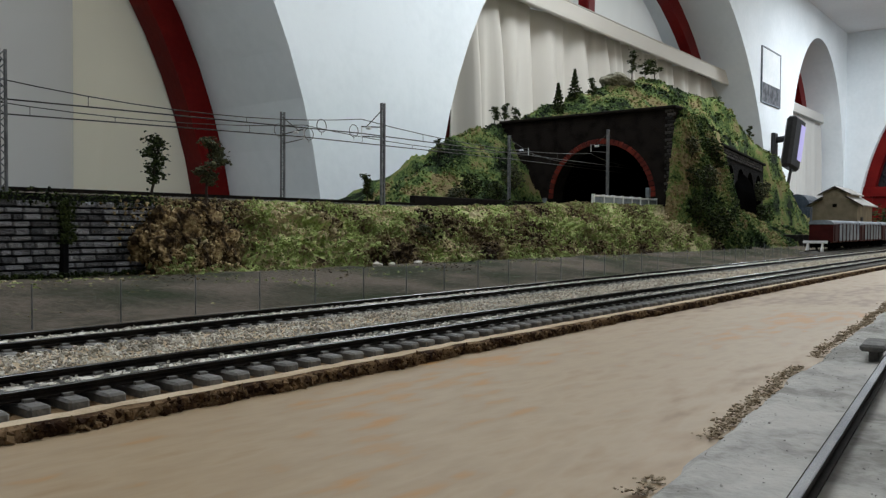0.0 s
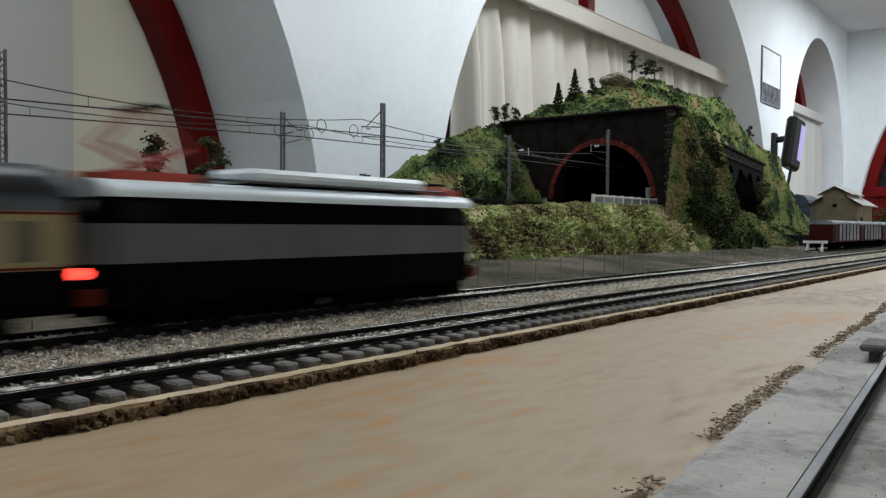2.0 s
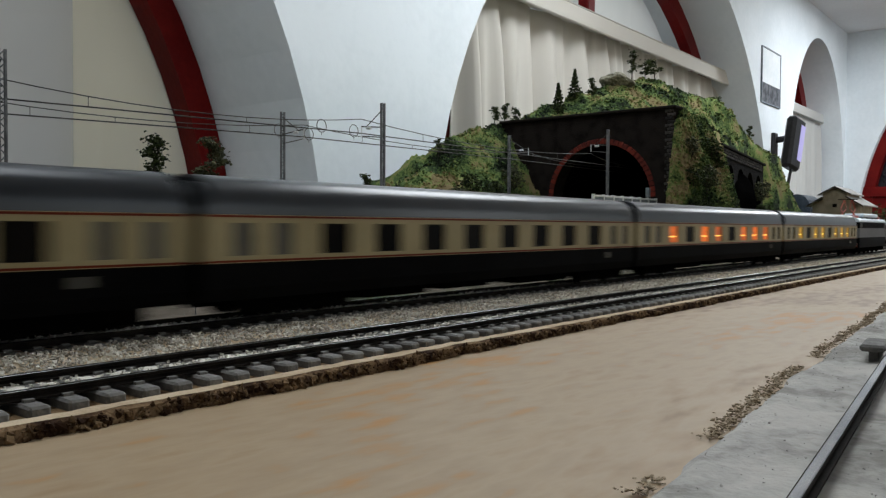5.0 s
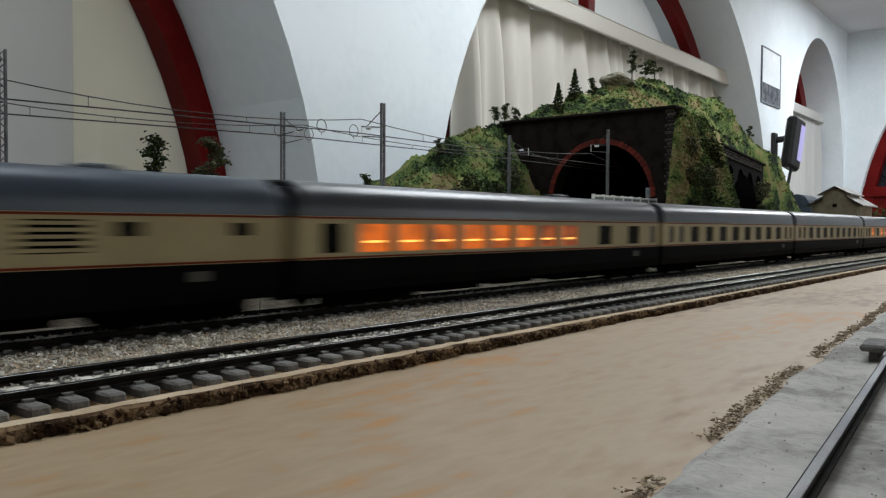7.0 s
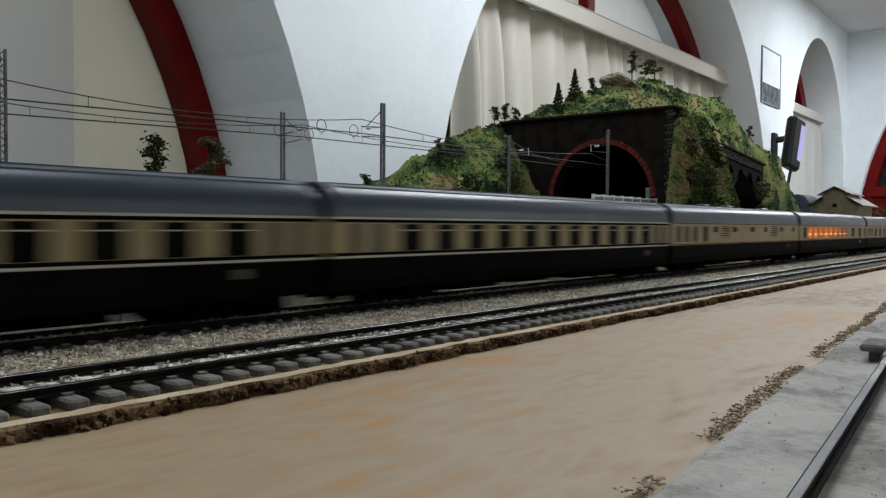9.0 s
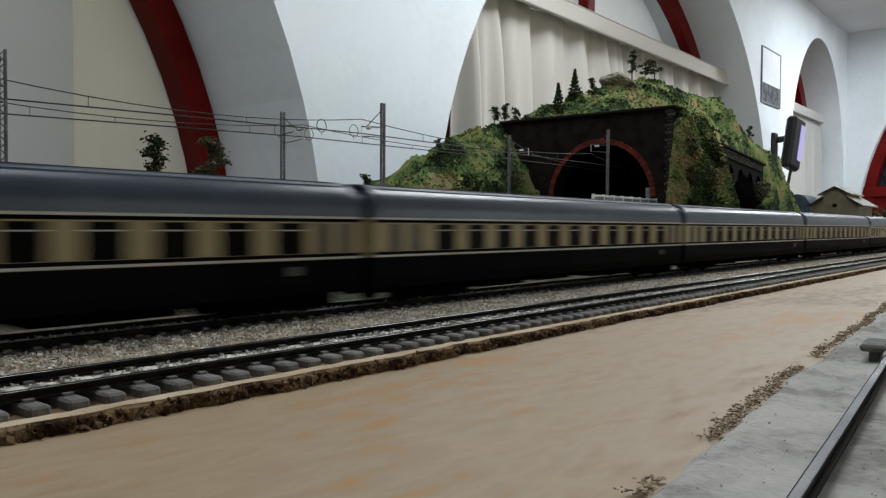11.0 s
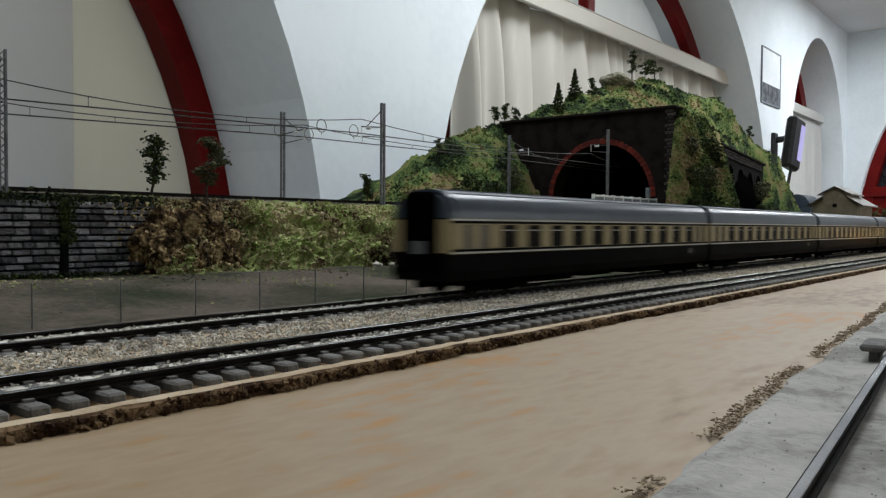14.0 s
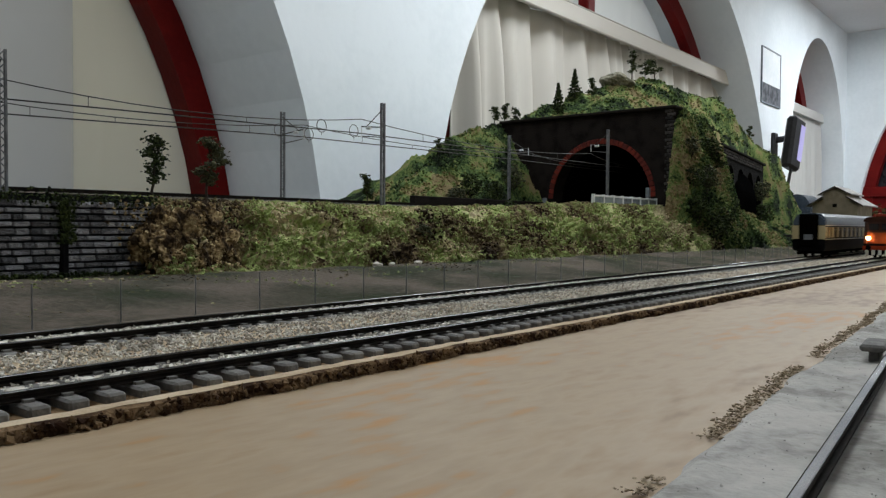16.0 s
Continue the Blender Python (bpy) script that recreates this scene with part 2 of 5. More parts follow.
INK = mat("print_dark", [(0.03, 0.035, 0.045), (0.16, 0.17, 0.19)], 0.6, 25)


# ---- mesh tools ----
def part(name, bm, material, parent=None, label="", smooth=False):
    me = bpy.data.meshes.new(name)
    bmesh.ops.recalc_face_normals(bm, faces=bm.faces)
    bm.to_mesh(me)
    bm.free()
    me.materials.append(material)
    if smooth:
        me.shade_smooth()
        me.set_sharp_from_angle(angle=radians(35))
    ob = new(name, me)
    ob.parent = parent
    if label:
        tagged(ob, label)
    return ob


def thing(name, label, category, m=None, group="", kind=""):
    ob = tagged(new(name), label, category, group, kind)
    if m is not None:
        ob.matrix_basis = m
    return ob


def box(bm, x0, x1, y0, y1, z0, z1, bev=0.0):
    r = bmesh.ops.create_cube(bm, size=1, matrix=Matrix.LocRotScale(((x0 + x1) / 2, (y0 + y1) / 2, (z0 + z1) / 2), None, (abs(x1 - x0), abs(y1 - y0), abs(z1 - z0))))
    if bev:
        es = {e for v in r["verts"] for e in v.link_edges}
        bmesh.ops.bevel(bm, geom=list(es), offset=bev, segments=1, affect="EDGES")
    return bm


def tube(bm, a, b, r, seg=8, r2=None):
    a, b = Vector(a), Vector(b)
    q = (b - a).to_track_quat("Z", "Y").to_matrix().to_4x4()
    bmesh.ops.create_cone(bm, cap_ends=True, segments=seg, radius1=r, radius2=r if r2 is None else r2, depth=(b - a).length, matrix=Matrix.Translation((a + b) / 2) @ q)
    return bm


def prism(bm, prof, x0, x1):
    """A closed outline of (y, z) drawn out along x."""
    a = [bm.verts.new((x0, y, z)) for y, z in prof]
    b = [bm.verts.new((x1, y, z)) for y, z in prof]
    n = len(prof)
    for i in range(n):
        bm.faces.new((a[i], a[(i + 1) % n], b[(i + 1) % n], b[i]))
    bm.faces.new(a[::-1])
    bm.faces.new(b)
    return bm


def B():
    return bmesh.new()


def boxes(*items, bev=0.0):
    bm = B()
    for it in items:
        box(bm, *it, bev=bev)
    return bm


def raw(name, verts, faces, material, parent=None, smooth=False):
    me = bpy.data.meshes.new(name)
    me.from_pydata(verts, [], faces)
    me.materials.append(material)
    if smooth:
        me.shade_smooth()
    ob = new(name, me)
    ob.parent = parent
    return ob


def fb(x, y, s, z=0.0):
    return noise.noise(Vector((x * s, y * s, z)))


OCT = np.array([(1, 0, 0), (-1, 0, 0), (0, 1, 0), (0, -1, 0), (0, 0, 1), (0, 0, -1)], float)
OCTF = np.array([(0, 2, 4), (2, 1, 4), (1, 3, 4), (3, 0, 4), (2, 0, 5), (1, 2, 5), (3, 1, 5), (0, 3, 5)])


def crumbs(name, pts, size, material, parent=None, flat=1.0, seed=1):
    """Many small irregular lumps in one mesh."""
    rng = np.random.default_rng(seed)
    pts = np.asarray(pts, float)
    n = len(pts)
    size = np.broadcast_to(np.asarray(size, float), (n,))
    v = OCT[None] * rng.uniform(0.45, 1.25, (n, 6, 1)) + rng.normal(0, 0.22, (n, 6, 3))
    q = rng.normal(size=(n, 4))
    q /= np.linalg.norm(q, axis=1)[:, None]
    w, x, y, z = q.T
    rot = np.stack([1 - 2 * (y * y + z * z), 2 * (x * y - z * w), 2 * (x * z + y * w), 2 * (x * y + z * w), 1 - 2 * (x * x + z * z), 2 * (y * z - x * w),
                    2 * (x * z - y * w), 2 * (y * z + x * w), 1 - 2 * (x * x + y * y)], 1).reshape(n, 3, 3)
    v = np.einsum("nij,nkj->nki", rot, v) * size[:, None, None]
    v[:, :, 2] *= flat
    v = (v + pts[:, None]).reshape(-1, 3)
    f = (OCTF[None] + 6 * np.arange(n)[:, None, None]).reshape(-1, 3)
    return raw(name, v.tolist(), f.tolist(), material, parent)


def sheet(name, xs, ys, fn, material, keep=None, smooth=True, parent=None):
    """A ground sheet over the lines xs, ys with the height fn(x, y)."""
    verts = [(x, y, fn(x, y)) for x in xs for y in ys]
    m = len(ys)
    faces = [(i * m + j, (i + 1) * m + j, (i + 1) * m + j + 1, i * m + j + 1) for i in range(len(xs) - 1) for j in range(m - 1)
             if keep is None or keep((xs[i] + xs[i + 1]) / 2, (ys[j] + ys[j + 1]) / 2)]
    return raw(name, verts, faces, material, parent, smooth)


def span(a, b, step):
    return list(np.linspace(a, b, max(2, int(round((b - a) / step)) + 1)))


def lerp(x, table):
    return float(np.interp(x, [t[0] for t in table], [t[1] for t in table]))


def ease(t):
    t = min(1.0, max(0.0, t))
    return t * t * (3 - 2 * t)


# ---- room ----
WALL, DEEP, TOP, FLOOR_Z = 1.3, 0.42, 1.4, -0.95
ARCHES = [(-3.4, 1.4, -0.1, 1.34), (-0.15, 1.35, -0.1, 1.34), (2.98, 1.41, -0.1, 1.415), (5.4, 0.66, 0.3, 0.93)]


def curve(c, a, zb, h, n=40, inset=0.0):
    return [(c - (a - inset) * math.cos(math.pi * i / n), zb + (h - inset) * math.sin(math.pi * i / n)) for i in range(n + 1)]


def arched_wall(name, u0, u1, arches, put, material):
    """A thick wall along u with arched openings; put(u, d, z) gives the place, d from the front to the back."""
    verts, faces = [], []

    def quad(*ps):
        faces.append(tuple(range(len(verts), len(verts) + 4)))
        verts.extend(ps)

    def column(ua, ub, za, zb):
        for d in (0, DEEP):
            quad(put(ua, d, za), put(ub, d, zb), put(ub, d, TOP), put(ua, d, TOP))
        quad(put(ua, 0, za), put(ub, 0, zb), put(ub, DEEP, zb), put(ua, DEEP, za))

    u = u0
    for c, a, zb, h in arches:
        column(u, c - a, FLOOR_Z, FLOOR_Z)
        pts = curve(c, a, zb, h)
        for (ua, za), (ub, zc) in zip(pts, pts[1:]):
            column(ua, ub, za, zc)
        for e in (c - a, c + a):
            quad(put(e, 0, FLOOR_Z), put(e, DEEP, FLOOR_Z), put(e, DEEP, zb), put(e, 0, zb))
        u = c + a
    column(u, u1, FLOOR_Z, FLOOR_Z)
    return tagged(raw(name, verts, faces, material), "white plastered wall with deep arched niches", "wall", kind="structure")


def arch_frame(name, c, a, zb, h, put, parent=None, width=0.065, d0=0.32, d1=0.385):
    """The red frame that follows an arch inside its niche, down to the floor."""
    bm = B()
    o = [(c - a + 0.002, FLOOR_Z)] + curve(c, a - 0.002, zb, h - 0.002) + [(c + a - 0.002, FLOOR_Z)]
    i = [(c - a + width, FLOOR_Z)] + curve(c, a - width, zb, h - width) + [(c + a - width, FLOOR_Z)]
    rows = [[bm.verts.new(put(u, d, z)) for u, z in line] for line, d in ((o, d0), (i, d0), (i, d1), (o, d1))]
    for k in range(4):
        p, q = rows[k], rows[(k + 1) % 4]
        for j in range(len(o) - 1):
            bm.faces.new((p[j], p[j + 1], q[j + 1], q[j]))
    return part(name, bm, RED, parent)


def on_long(u, d, z):
    return (u, WALL + d, z)


END = 6.1


def on_end(u, d, z):
    return (END + d, u, z)


arched_wall("wall_north", -5.8, END, ARCHES, on_long, PLASTER)
END_ARCH = (0.45, 0.78, -0.1, 1.34)
arched_wall("wall_east", -3.1, WALL + DEEP, [END_ARCH], on_end, PLASTER)
for i, (c, a, zb, h) in enumerate(ARCHES):
    w = tagged(new("window_%d" % (i + 1)), "arched window with a dark red painted frame", "window", kind="structure")
    if i == 2:
        arch_frame("window_frame", c, a, zb, h, on_long, w, 0.085, 0.225, 0.275)
    elif i == 3:
        arch_frame("window_frame", c, a, zb, h, on_long, w, 0.1, 0.21, 0.26)
    else:
        arch_frame("window_frame", c, a, zb, h, on_long, w)
    pts = [(c - a + 0.05, FLOOR_Z)] + curve(c, a - 0.05, zb, h - 0.05) + [(c + a - 0.05, FLOOR_Z)]
    bm = B()
    bm.faces.new([bm.verts.new((u, WALL + 0.412, z)) for u, z in pts])
    pane = part("pane", bm, GLASS, w)
    pane.visible_shadow = False
    bm = boxes((c - 0.03, c + 0.03, WALL + 0.31, WALL + 0.36, FLOOR_Z, zb + h - 0.08), bev=0.004)
    if i != 1:
        part("mullion", bm, RED, w)
        if i == 2:
            for o in (-0.95, 1.05):
                part("mullion", boxes((c + o - 0.045, c + o + 0.045, WALL + 0.31, WALL + 0.36, FLOOR_Z, 0.72), bev=0.004), RED, w)
    else:
        bm.free()
w = tagged(new("window_5"), "arched dark window with a red painted frame", "window", kind="structure")
arch_frame("window_frame", *END_ARCH, on_end, w, 0.07, 0.06, 0.16)
bm = B()
bm.faces.new([bm.verts.new((END + 0.14, u, z)) for u, z in [(-0.3, 0.3)] + [p for p in curve(0.45, 0.75, -0.1, 1.31) if p[1] > 0.3] + [(1.18, 0.3)]])
part("pane", bm, DARKGLASS, w)
part("transom", boxes((END + 0.05, END + 0.13, -0.3, 1.2, 0.26, 0.33), bev=0.004), RED, w)
part("lower_panel", boxes((END + 0.07, END + 0.12, -0.3, 1.2, FLOOR_Z, 0.26)), RED, w)


def plain(name, items, material, label, category):
    return tagged(part(name, boxes(*items), material), label, category, kind="structure")


plain("floor", [(-5.8, 6.8, -3.3, 2.2, FLOOR_Z - 0.1, FLOOR_Z)], FLOOR, "unseen brown tiled floor, darkened to cut bounced light", "floor")
# the ceiling is left open where the roof windows are added
slabs, u = [], -6.1
for wx, wy in ADDED_ROOF_WINDOWS:
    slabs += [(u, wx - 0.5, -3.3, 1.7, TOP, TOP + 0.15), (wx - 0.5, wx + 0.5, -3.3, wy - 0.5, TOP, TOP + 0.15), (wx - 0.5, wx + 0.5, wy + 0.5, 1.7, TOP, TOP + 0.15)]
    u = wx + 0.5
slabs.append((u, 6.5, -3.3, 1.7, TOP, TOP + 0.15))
plain("ceiling", slabs, CEIL, "white painted flat ceiling with unseen, added roof windows", "ceiling")
plain("wall_west", [(-6.1, -5.8, -3.1, 1.6, FLOOR_Z, TOP)], DULL, "unseen plain brown-grey wall, darkened to cut bounced light", "wall")
# unseen wall, left open for the window lamps added behind the camera
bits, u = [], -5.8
for wx in ADDED_BACK_WINDOWS:
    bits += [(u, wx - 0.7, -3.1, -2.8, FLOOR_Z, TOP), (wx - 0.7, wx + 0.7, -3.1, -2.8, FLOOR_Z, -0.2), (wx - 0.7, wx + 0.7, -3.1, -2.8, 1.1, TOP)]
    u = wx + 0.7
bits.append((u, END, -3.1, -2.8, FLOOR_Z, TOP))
plain("wall_south", bits, DULL, "unseen brown-grey wall with added windows, darkened to cut bounced light", "wall")


def folds(name, x0, x1, y, z0, z1, material, pitch, depth, label, parent=None, seed=0):
    """A hanging curtain with soft uneven folds."""
    xs, zs = span(x0, x1, 0.008), span(z0, z1, 0.07)

    def off(x, k):
        p = x / pitch + 1.3 * fb(x, seed, 1.6) + 0.08 * fb(x, k, 3)
        return depth * (1.1 - 2.2 * abs(math.sin(3.1416 * p)) ** 0.75 + 0.5 * math.sin(11.0 * p + 1) + 0.6 * fb(x, seed, 6)) * (1.0 - 0.8 * k ** 6)
    verts = [(x + 0.012 * fb(x, 0, 2) * (1 - (z - z0) / (z1 - z0)), y + off(x, (z - z0) / (z1 - z0)), z) for x in xs for z in zs]
    m = len(zs)
    faces = [(i * m + j, (i + 1) * m + j, (i + 1) * m + j + 1, i * m + j + 1) for i in range(len(xs) - 1) for j in range(m - 1)]
    ob = raw(name, verts, faces, material, parent, True)
    return tagged(ob, label, "curtain")


cur = folds("curtain", 1.925, 4.3, WALL + 0.2, -0.6, 0.8, CREAM, 0.15, 0.042, "cream cloth curtain hanging in soft folds in the arched window")
hem = part("heading_band", boxes((1.9, 4.12, WALL + 0.12, WALL + 0.135, 0.77, 0.832), bev=0.004), CREAM, cur, "pale gathered heading tape")
part("curtain_rail", boxes((1.9, 4.12, WALL + 0.12, WALL + 0.27, 0.832, 0.838), bev=0.003), CREAM, cur, "white curtain rail")
folds("curtain", 0.8, 1.22, WALL + 0.397, -0.6, 0.8, BLIND, 0.4, 0.004, "flat cream blind in the arched window", seed=3)
folds("curtain", -1.48, 0.83, WALL + 0.391, -0.6, 0.8, WHITE_CLOTH, 0.5, 0.004, "flat off-white blind in the arched window", seed=5)
folds("curtain", 1.68, 3.06, WALL + 0.392, -0.6, 1.2, PALE_BLIND, 0.4, 0.003, "flat pale blind in the arched window", seed=4)
folds("curtain", 3.13, 4.42, WALL + 0.392, -0.6, 1.2, PALE_BLIND, 0.4, 0.003, "flat pale blind in the arched window", seed=7)
folds("curtain", -4.78, -2.02, WALL + 0.391, -0.6, 0.8, WHITE_CLOTH, 0.5, 0.004, "flat off-white blind in the arched window", seed=6)
small = folds("curtain", 4.85, 5.98, WALL + 0.14, -0.6, 0.8, WHITE_CLOTH, 0.16, 0.014, "white curtain hanging in the narrow arched window", seed=9)
part("heading_band", boxes((4.85, 5.98, WALL + 0.11, WALL + 0.13, 0.77, 0.83), bev=0.004), WHITE_CLOTH, small)

# framed print on the pier
pic = thing("framed_picture", "small print of a dark ship in a thin grey frame", "picture", pose(4.37, WALL, 0.835))
part("frame", boxes((-0.162, -0.155, -0.008, 0, -0.145, 0.145), (0.155, 0.162, -0.008, 0, -0.145, 0.145), (-0.155, 0.155, -0.008, 0, 0.138, 0.145), (-0.155, 0.155, -0.008, 0, -0.145, -0.138)), WAGON_GREY, pic)
part("print", boxes((-0.155, 0.155, -0.005, -0.001, -0.04, 0.138)), PAPER, pic, "pale blue upper part of the print")
part("print", boxes((-0.155, 0.155, -0.006, -0.001, -0.138, -0.04)), INK, pic, "dark lower part of the print")

# device on a wall bracket
dev = thing("wall_tablet", "black tablet on a wall bracket with a lit screen", "tablet", pose(4.43, WALL, 0.48))
part("bracket_plate", boxes((-0.03, 0.03, -0.02, 0, -0.065, 0.07), bev=0.004), BLACK, dev)
bm = tube(B(), (0, -0.01, 0.03), (0.02, -0.11, 0.045), 0.017, 10)
tube(bm, (0.02, -0.11, 0.045), (-0.19, -0.14, 0.04), 0.014, 10)
part("arm", bm, BLACK, dev)
bm = box(B(), -0.058, 0.058, -0.028, 0.028, -0.135, 0.135, 0.014)
case = part("case", bm, BLACK, dev)
case.matrix_basis = pose(-0.17, -0.15, -0.01, 0, 14, -12)
scr = part("screen", boxes((0.004, 0.046, -0.031, -0.0285, -0.085, 0.1)), SCREEN, case, "lit violet screen")
bm = B()
cord = [(-0.2, -0.15, -0.14), (-0.2, -0.14, -0.2), (-0.14, -0.1, -0.3), (-0.03, -0.05, -0.5), (-0.02, -0.01, -0.9), (-0.02, -0.012, -1.42)]
for p, q in zip(cord, cord[1:]):
    tube(bm, p, q, 0.008, 6)
part("cable", bm, BLACK, dev)

# ---- table and ground ----
LOW = 0.0065
table = tagged(new("table"), "long layout table with a painted plywood top", "table", kind="structure")
xs = span(-4.6, -0.2, 0.4) + span(-0.18, 1.6, 0.02) + span(1.7, 5.0, 0.2)
ys = span(-0.6, 0.14, 0.02)
top = sheet("board", xs, ys, lambda x, y: LOW + 0.0004 * fb(x, y, 9), BOARD, parent=table)
part("plate", boxes((-4.6, 5.0, -0.6, 1.2, -0.03, -0.004)), BOARD, table)
part("board_edge", boxes((-4.6, 5.0, -0.604, -0.6, -0.03, LOW)), CORK, table)
for x in (-4.4, -2.2, 0.0, 2.4, 4.8):
    for y in (-0.5, 1.1):
        part("leg", boxes((x - 0.03, x + 0.03, y - 0.03, y + 0.03, FLOOR_Z, -0.03)), BOARD, table)


def ground_z(x, y):
    rise = 0.011 * ease((y - 0.29) / 0.17)
    return rise - 0.0015 + 0.0016 * fb(x, y, 22) + 0.0007 * fb(x, y, 90)


xs = span(-4.6, -0.3, 0.2) + span(-0.25, 1.5, 0.006) + span(1.55, 5.0, 0.05)
ys = span(0.236, 0.56, 0.006) + span(0.6, 1.2, 0.1)
ground = tagged(sheet("ground", xs, ys, ground_z, SOIL), "brown earth with thin green scatter", "ground", kind="structure")
rng = np.random.default_rng(4)
pts = []
for k in range(9000):
    x = rng.uniform(0.05, 1.5)
    y = rng.uniform(0.3, 0.47)
    if fb(x, y, 16) + 0.9 * (y - 0.4) / 0.1 > 0.25 * rng.normal() + 0.3:
        pts.append((x, y, ground_z(x, y)))
tagged(crumbs("ground_scatter", pts, rng.uniform(0.0006, 0.0017, len(pts)), CRUMB, flat=0.6), "green and brown scatter on the earth", "scatter", kind="stuff")

# ---- retaining wall and embankment ----
PLAT = 0.062
plateau = tagged(part("upper_trackbed", boxes((-4.6, 1.2, 0.535, 0.78, -0.002, PLAT - 0.002), (1.2, 1.75, 0.535, 0.78, -0.002, PLAT - 0.002)), SOIL), "raised trackbed behind the embankment", "trackbed", kind="structure")
wall_y = 0.492
rw = tagged(new("retaining_wall"), "grey rough stone retaining wall with moss on its top", "wall", kind="structure")
part("core", boxes((-0.9, 0.30, wall_y + 0.003, 0.56, 0.0, PLAT - 0.001)), MORTAR, rw)

tagged(part("retaining_wall_far", boxes((-4.6, -0.9, wall_y, 0.56, 0.0, PLAT - 0.001)), MORTAR), "dark stone retaining wall", "wall", kind="structure")


def foot_y(x):
    return lerp(x, [(0.25, 0.47), (0.5, 0.452), (0.8, 0.44), (1.0, 0.432), (1.2, 0.43), (2.0, 0.47), (2.6, 0.6)])


def crest(x):
    return PLAT + 0.002 + lerp(x, [(0.6, 0.0), (0.75, 0.004), (0.9, 0.012), (1.15, 0.014), (1.2, 0.012)]) + 0.002 * fb(x, 5, 18)


def bank(x, v):
    """A point on the embankment: v from the foot to the crest."""
    y0, y1 = foot_y(x), lerp(x, [(0.65, 0.53), (0.9, 0.503), (1.2, 0.5)])
    y, z = y0 + (y1 - y0) * v, ground_z(x, y0) - 0.002 + (crest(x) - ground_z(x, y0)) * (v ** 0.85)
    bulge = (0.008 * fb(x, v * 0.12, 28) + 0.008 * fb(x, v * 0.12, 75, 3) + 0.0058 * fb(x, v * 0.12, 170, 5)) * math.sin(math.pi * min(1, v + 0.12)) ** 0.5
    edge = 0.0025 * fb(x, 1.0, 40) * v
    return (x, y - bulge * 1.2, z + bulge * 0.8 + edge)


xs, vs = span(0.285, 1.22, 0.0025), span(0, 1, 0.03) + [1.35]
verts, m = [], len(vs)
for x in xs:
    for v in vs:
        verts.append(bank(x, v) if v <= 1 else (x, 0.56, PLAT + 0.0005))
faces = [(i * m + j, (i + 1) * m + j, (i + 1) * m + j + 1, i * m + j + 1) for i in range(len(xs) - 1) for j in range(m - 1)]
tagged(raw("embankment", verts, faces, TURF, None, False), "railway embankment with rough brown and green turf", "embankment", kind="structure")
pts, sizes = [], []
for k in range(44000):
    x, v = rng.uniform(0.29, 1.22), rng.uniform(0.02, 1.0)
    if fb(x, v * 0.1, 30, 7) > rng.normal() * 0.3 - 0.1:
        p = bank(x, v)
        pts.append(p)
        sizes.append(rng.uniform(0.0006, 0.0018) * (1.8 if fb(x, v * 0.1, 50, 2) > 0.2 else 1))
tagged(crumbs("embankment_turf", pts, sizes, CRUMB, seed=2), "crumbly turf scatter on the embankment", "turf", kind="stuff")

pts, sizes = [], []
for k in range(6500):
    x, v = rng.uniform(0.3, 1.2), rng.uniform(0.04, 0.98)
    if fb(x, v * 0.1, 45, 11) > -0.02:
        p = bank(x, v)
        pts.append((p[0], p[1] - 0.0005, p[2]))
        sizes.append(rng.uniform(0.0012, 0.0034))
tagged(crumbs("embankment_clods", pts, sizes, TURF, seed=21), "larger clods of earth and moss on the embankment", "clods", kind="stuff")

for x, y, s in ((0.475, 0.452, 0.0045), (0.49, 0.45, 0.003), (0.522, 0.448, 0.0035)):
    bm = B()
    bmesh.ops.create_icosphere(bm, subdivisions=2, radius=s)
    for v in bm.verts:
        v.co *= 1 + 0.5 * fb(v.co.x + x, v.co.y, 300, v.co.z * 300)
        v.co.z *= 0.6
    rk = part("rock", bm, BALLAST, None)
    rk.location = (x, y, ground_z(x, y) + 0.001)
    tagged(rk, "small pale stone at the foot of the embankment", "rock", "pale stones at the embankment")

# rocky outcrop beside the wall
for k, (x, z, s) in enumerate([(0.300, 0.02, 0.014), (0.326, 0.018, 0.014), (0.312, 0.036, 0.015), (0.345, 0.03, 0.012), (0.287, 0.03, 0.012), (0.335, 0.046, 0.012), (0.318, 0.012, 0.01), (0.298, 0.042, 0.011), (0.352, 0.018, 0.01)]):
    bm = B()
    bmesh.ops.create_icosphere(bm, subdivisions=4, radius=s)
    for v in bm.verts:
        d = 0.5 * fb(v.co.x + k, v.co.y, 90, v.co.z * 90) + 0.4 * fb(v.co.x + k, v.co.y, 230, v.co.z * 230) + 0.2 * fb(v.co.x, v.co.y, 600, v.co.z * 600)
        v.co *= 1 + d
        v.co.y *= 0.7
    rk = part("rock", bm, ROCK, None, smooth=False)
    rk.location = (x, 0.482 + 0.3 * (z - 0.02), z)
    tagged(rk, "rough ochre rock set into the embankment beside the wall", "rock", "rocks in the embankment")

pts = []
for k in range(900):
    x, z = rng.normal(0.318, 0.024), rng.uniform(0.010, 0.058)
    pts.append((x, 0.474 + 0.45 * (z - 0.02) + rng.normal() * 0.003, z))
tagged(crumbs("rock_rubble", pts, rng.uniform(0.0006, 0.0018, len(pts)), ROCK, seed=14), "ochre rubble and dark gaps round the rocks", "rubble", kind="stuff")

